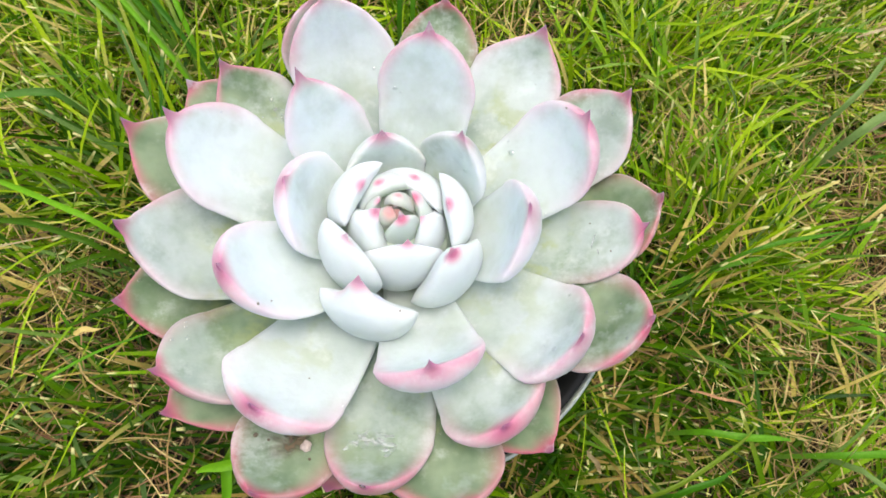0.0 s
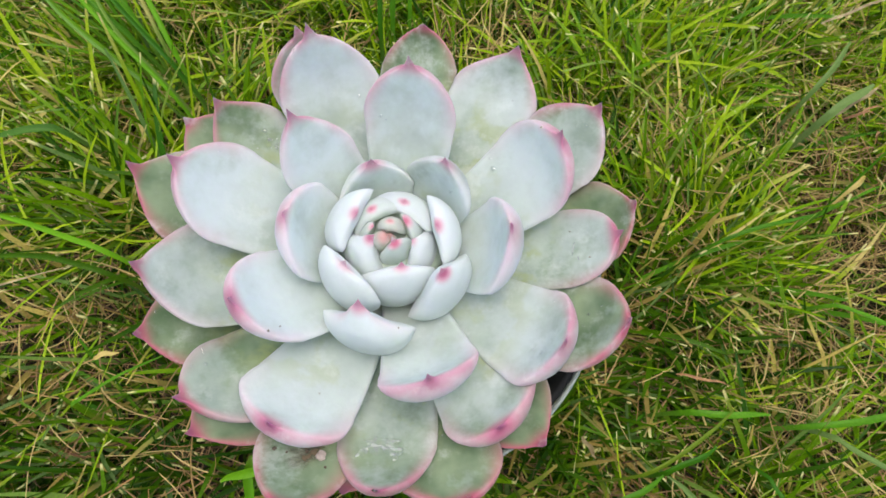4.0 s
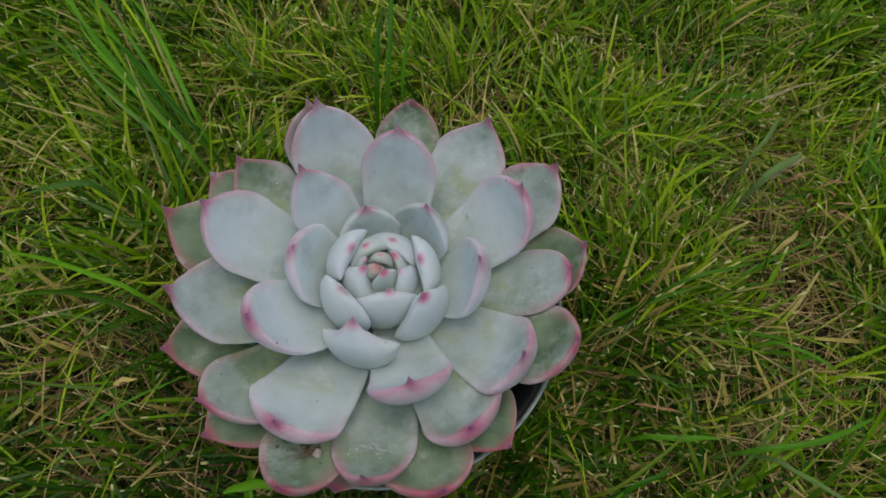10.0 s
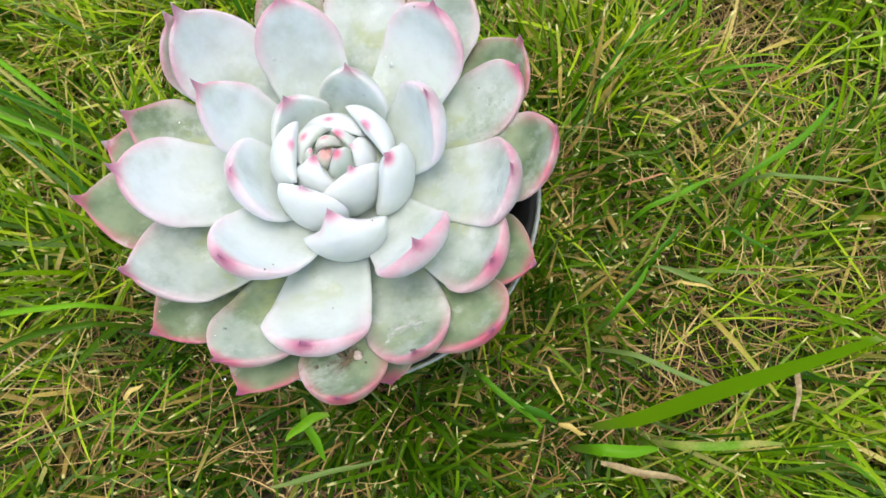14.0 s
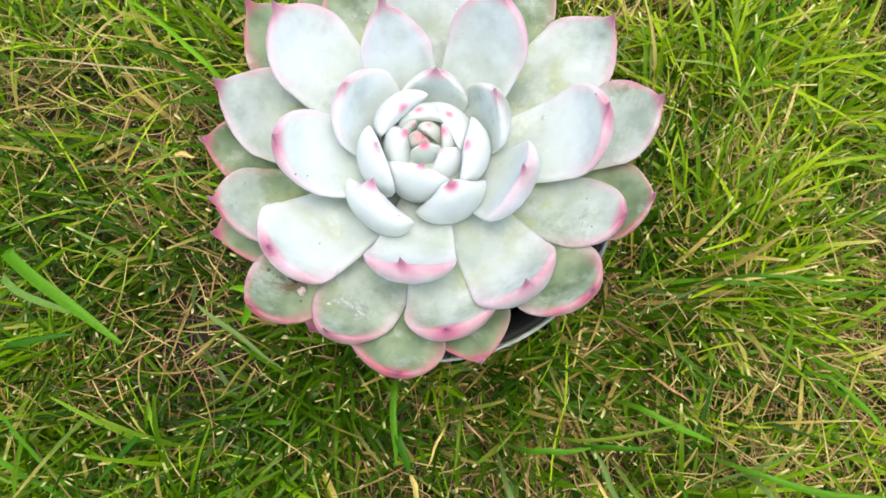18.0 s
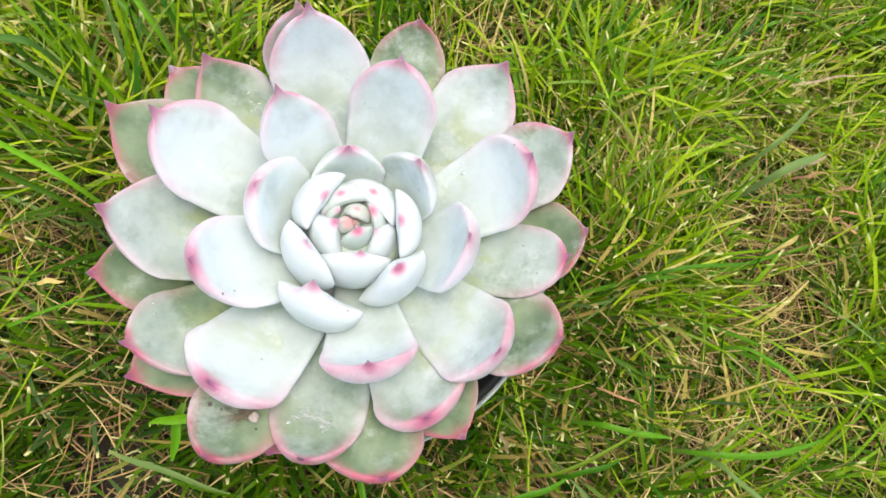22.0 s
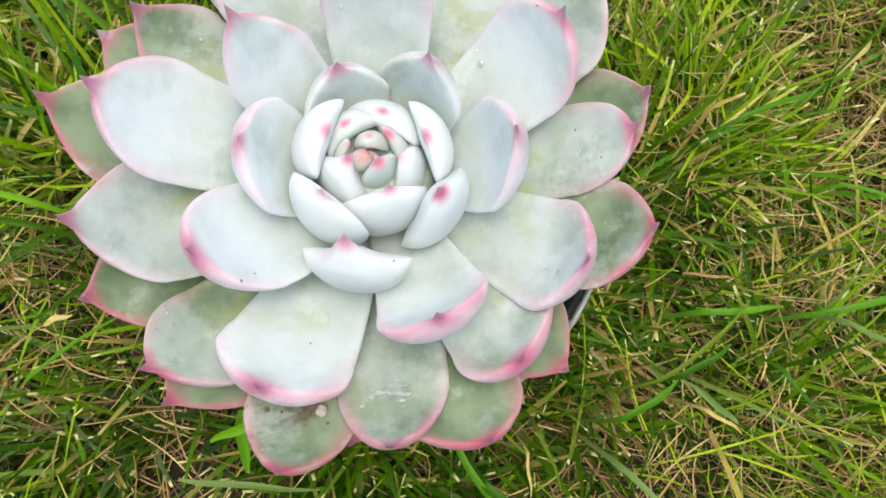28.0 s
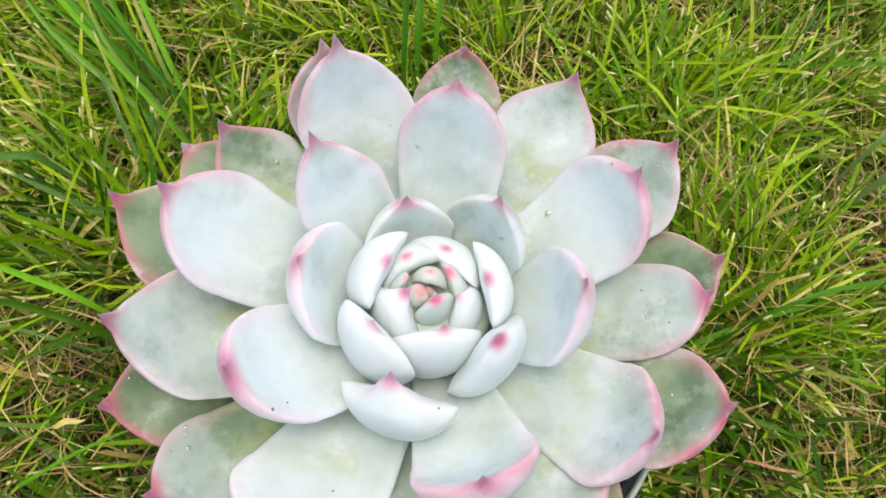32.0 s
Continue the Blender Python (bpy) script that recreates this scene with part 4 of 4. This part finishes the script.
# ---- single blades, stems and dry bits that stand out from the lawn ----
def stalk(name, label, start, end, width, lift, material, foot=True, side=0.0, group=""):
    """One blade from start to end in millimetres, arched by lift and swung by side; with a foot it starts down in the turf."""
    a, b = Vector(start) / 1000, Vector(end) / 1000
    way = (b - a).normalized()
    across = way.cross(Vector((0, 0, 1))).normalized()
    steps, verts, along = 12, [], []
    for k in range(steps + 1):
        t = k / steps
        arch = 4 * t * (1 - t)
        p = a.lerp(b, t) + Vector((0, 0, lift / 1000 * arch)) + across * (side / 1000 * arch)
        if foot:
            p.z -= (a.z - 0.004) * max(0.0, 1 - t * 4) ** 1.5
        half = width / 2000 * min(1.0, 0.5 + 2.0 * t) * (1 - 0.72 * max(0.0, (t - 0.55) / 0.45) ** 1.7)
        twist = 0.35 * math.sin(2.3 * t + width + lift) + 0.3
        sideways = across * math.cos(twist) + Vector((0, 0, math.sin(twist)))
        p = p + across * (0.0004 * math.sin(9 * t + 3 * width))
        verts += [p + sideways * (half * q) - Vector((0, 0, half * 0.45 * (1 - abs(q)))) for q in (-1, -0.5, 0, 0.5, 1)]
        along += [t * 0.94] * 5
    faces = [(5 * k + j, 5 * k + j + 1, 5 * k + 6 + j, 5 * k + 5 + j) for k in range(steps) for j in range(4)]
    return tagged(mesh_object(name, verts, faces, material, None, "", True, along=along), label, "grass", group)


TAN = plain_material("tan_stem", (0.22, 0.16, 0.07), (0.44, 0.36, 0.18), 300.0, 0.6)
RUST = plain_material("rusty_leaf", (0.24, 0.11, 0.04), (0.46, 0.26, 0.11), 250.0, 0.65)
YELLOW = plain_material("yellow_leaf", (0.42, 0.32, 0.06), (0.58, 0.46, 0.14), 250.0, 0.55)
GREY = grass_material("grey_green_grass", (0.11, 0.21, 0.040), (0.19, 0.30, 0.080), (0.44, 0.42, 0.12), 0.0)
OLIVE = grass_material("olive_grass", (0.075, 0.145, 0.006), (0.15, 0.24, 0.014), (0.44, 0.42, 0.12), 0.0)
TALL = grass_material("tall_blade", (0.20, 0.42, 0.006), (0.30, 0.55, 0.014), (0.44, 0.42, 0.12), 0.0, 0.40)
WEED = grass_material("weed_leaf", (0.10, 0.30, 0.006), (0.17, 0.42, 0.010), (0.50, 0.45, 0.16), 0.0)

BENT = "very broad arching green grass blade lying over the lawn"
stalk("long_grass", "tall broad bright green grass blade standing up from the lawn", (47, -126, 30), (90, -121, 168), 6.0, 0, TALL, True, 1)
stalk("long_grass", BENT, (-196, -88, 46), (-110, -112, 42), 5.6, 8, BROAD)
stalk("long_grass", BENT, (-190, -100, 40), (-128, -106, 46), 3.4, 6, BROAD, True, 5)
stalk("long_grass", BENT, (-164, -137, 44), (-130, -116, 46), 3.2, 5, BROAD)
stalk("long_grass", "grey-green grass blade lying flat", (168, -56, 44), (204, -84, 48), 3.8, 3, GREY, True, 3)
stalk("long_grass", "long green grass blade lying flat", (177, -8, 44), (214, -26, 48), 3.2, 4, BROAD, True, -3)
stalk("long_grass", "thin bent green grass stem", (142, -68, 46), (160, -103, 46), 1.8, 3, BROAD, True, 4)
stalk("long_grass", "green grass blade beside the pot", (10, -74, 44), (27, -114, 42), 3.2, 4, BROAD)
stalk("long_grass", "short broad grass blade with a frayed pale end", (70, -90, 46), (101, -76, 50), 2.6, 5, BROAD)
stalk("long_grass", "olive green grass blade beside the plant", (78, -80, 40), (134, -50, 52), 1.7, 6, OLIVE, True, 4)
stalk("long_grass", "thin pale green blade reaching the plant", (-140, -47, 52), (-88, -22, 62), 1.8, 4, BROAD)
stalk("long_grass", "long pale green grass blade on the lawn", (-106, 13, 54), (-190, 43, 54), 2.4, 3, WEED, True, 3)
stalk("long_grass", "long dark green grass blade on the lawn", (-110, 8, 48), (-178, 22, 50), 2.8, 4, DEEP_SHADED, True, 4)
stalk("long_grass", "grey-green grass blade lying beside the pot", (-84, -83, 45), (-36, -95, 42), 2.2, 3, GREY, False)
stalk("long_grass", "grey-green grass blade lying beside the pot", (68, -93, 45), (110, -142, 45), 2.6, 3, GREY, True, 3)
stalk("long_grass", "short grey-green blade on the thatch", (123, -96, 44), (104, -76, 46), 2.4, 3, GREY, False)
stalk("long_grass", "bright green grass blade on the lawn", (-148, 86, 44), (-188, 78, 50), 3.6, 5, BROAD)
tuft_rng = random.Random(21)
for k in range(20):
    f = tuft_rng.random()
    foot = (-84 - 46 * f + tuft_rng.uniform(-6, 6), 88 + 44 * f + tuft_rng.uniform(-6, 6), 38)
    stalk("long_grass", "long green grass blade in a tall leaning tuft", foot,
          (foot[0] - tuft_rng.uniform(45, 95), foot[1] + tuft_rng.uniform(60, 120), tuft_rng.uniform(54, 72)), tuft_rng.uniform(1.2, 2.6),
          tuft_rng.uniform(6, 14), (BROAD, WEED, YELLOW_LIT)[k % 3], True, tuft_rng.uniform(-8, 8), "tall tuft behind the plant")
stalk("long_grass", "upright bright green blade behind the plant", (-3, 128, 30), (2, 214, 72), 3.0, 12, BROAD)
stalk("long_grass", "upright bright green blade behind the plant", (-8, 128, 30), (-4, 188, 70), 3.4, 10, BROAD, True, -2)
stalk("long_grass", "upright bright green blade behind the plant", (4, 136, 30), (16, 214, 70), 2.6, 10, BROAD)
stalk("long_grass", "grey-green grass blade leaning over the lawn", (196, 88, 44), (224, 120, 54), 3.0, 4, GREY)
stalk("long_grass", "cut grass blade with a yellowed end", (198, 77, 46), (231, 97, 52), 4.4, 4, GREY)
stalk("long_grass", "bright green grass blade on the lawn", (96, -78, 42), (124, -66, 50), 2.4, 5, BROAD)
stalk("long_grass", "long green grass blade lying flat", (150, -60, 42), (224, -48, 48), 3.0, 5, BROAD, True, 4)
stalk("long_grass", "long green grass blade lying flat", (106, -52, 42), (148, -55, 50), 3.0, 5, BROAD)
stalk("long_grass", "long green grass blade lying flat", (130, 18, 40), (188, 32, 48), 2.2, 6, BROAD)
stalk("long_grass", "yellow-green grass stem beside the pot", (45, -78, 44), (52, -110, 42), 1.5, 3, OLIVE)
stalk("long_grass", "yellowed grass stem lying in the lawn", (104, -84, 50), (122, -99, 48), 1.4, 3, YELLOW)
stalk("long_grass", "thin yellow grass stem", (41, -88, 46), (40, -110, 42), 1.1, 2, YELLOW)
stalk("straw", "long pale straw lying on the lawn", (-226, -6, 48), (-138, 17, 50), 1.0, 2, TAN, False)
stalk("straw", "pale straw on the grass", (215, 134, 50), (252, 146, 54), 1.6, 2, TAN, False)
stalk("straw", "pale dry straw on the grass", (212, 84, 46), (234, 96, 50), 2.6, 2, TAN, False)
stalk("straw", "pale torn straw end sticking up", (72, -60, 44), (74, -68, 54), 2.0, 1, TAN, False)
stalk("straw", "pale cut straw end sticking up", (163, -103, 40), (165, -97, 54), 2.2, 1, TAN, False)
stalk("straw", "thick cut tan stem with a frayed end", (134, -141, 46), (122, -160, 40), 4.2, 2, TAN, False)
rust_rng = random.Random(5)
for k in range(16):
    x, y, turn = rust_rng.uniform(226, 254), rust_rng.uniform(60, 90), rust_rng.uniform(-0.9, 0.9)
    far = rust_rng.uniform(9, 20)
    stalk("dry_grass", "rusty dry grass leaf in a matted bunch", (x, y, rust_rng.uniform(28, 40)), (x + far * math.cos(turn), y + far * math.sin(turn), rust_rng.uniform(28, 42)),
          rust_rng.uniform(0.8, 1.8), rust_rng.uniform(1, 5), RUST, False, rust_rng.uniform(-3, 3), "rusty bunch in the thatch")
stalk("dry_grass", "orange-yellow dry grass leaf", (207, 42, 36), (222, 53, 42), 2.8, 3, YELLOW, False)
stalk("dry_grass", "curled brown dry leaf in the thatch", (118, -36, 36), (140, -42, 38), 1.3, 4, RUST, False)
stalk("dry_grass", "yellow fallen leaf tip on the grass", (35, -116, 36), (43, -126, 34), 2.6, 3, YELLOW, False)
stalk("dry_grass", "small yellow leaf scrap on the grass", (-126, -22, 48), (-116, -20, 48), 2.2, 2, YELLOW, False)
stalk("weed_sprig", "bright green weed blade standing under the plant", (-57, -62, 58), (-58, -84, 50), 3.8, 3, WEED, False)
stalk("weed_sprig", "weed leaf with a bleached torn end", (-48, -69, 58), (-67, -71, 60), 4.0, 2, WEED, False, 2)
stalk("dry_grass", "long tan torn grass leaf on the thatch", (42, -138, 38), (70, -160, 36), 3.4, 3, TAN, False)
stalk("long_grass", "cut green blade with a frayed white end", (36, -129, 40), (66, -144, 40), 5.0, 4, WEED)
stalk("long_grass", "cut green blade with a frayed white end", (62, -140, 40), (114, -166, 38), 3.4, 6, BROAD)
stalk("long_grass", "cut green blade with a frayed white end", (20, -97, 42), (34, -115, 40), 3.6, 4, BROAD)
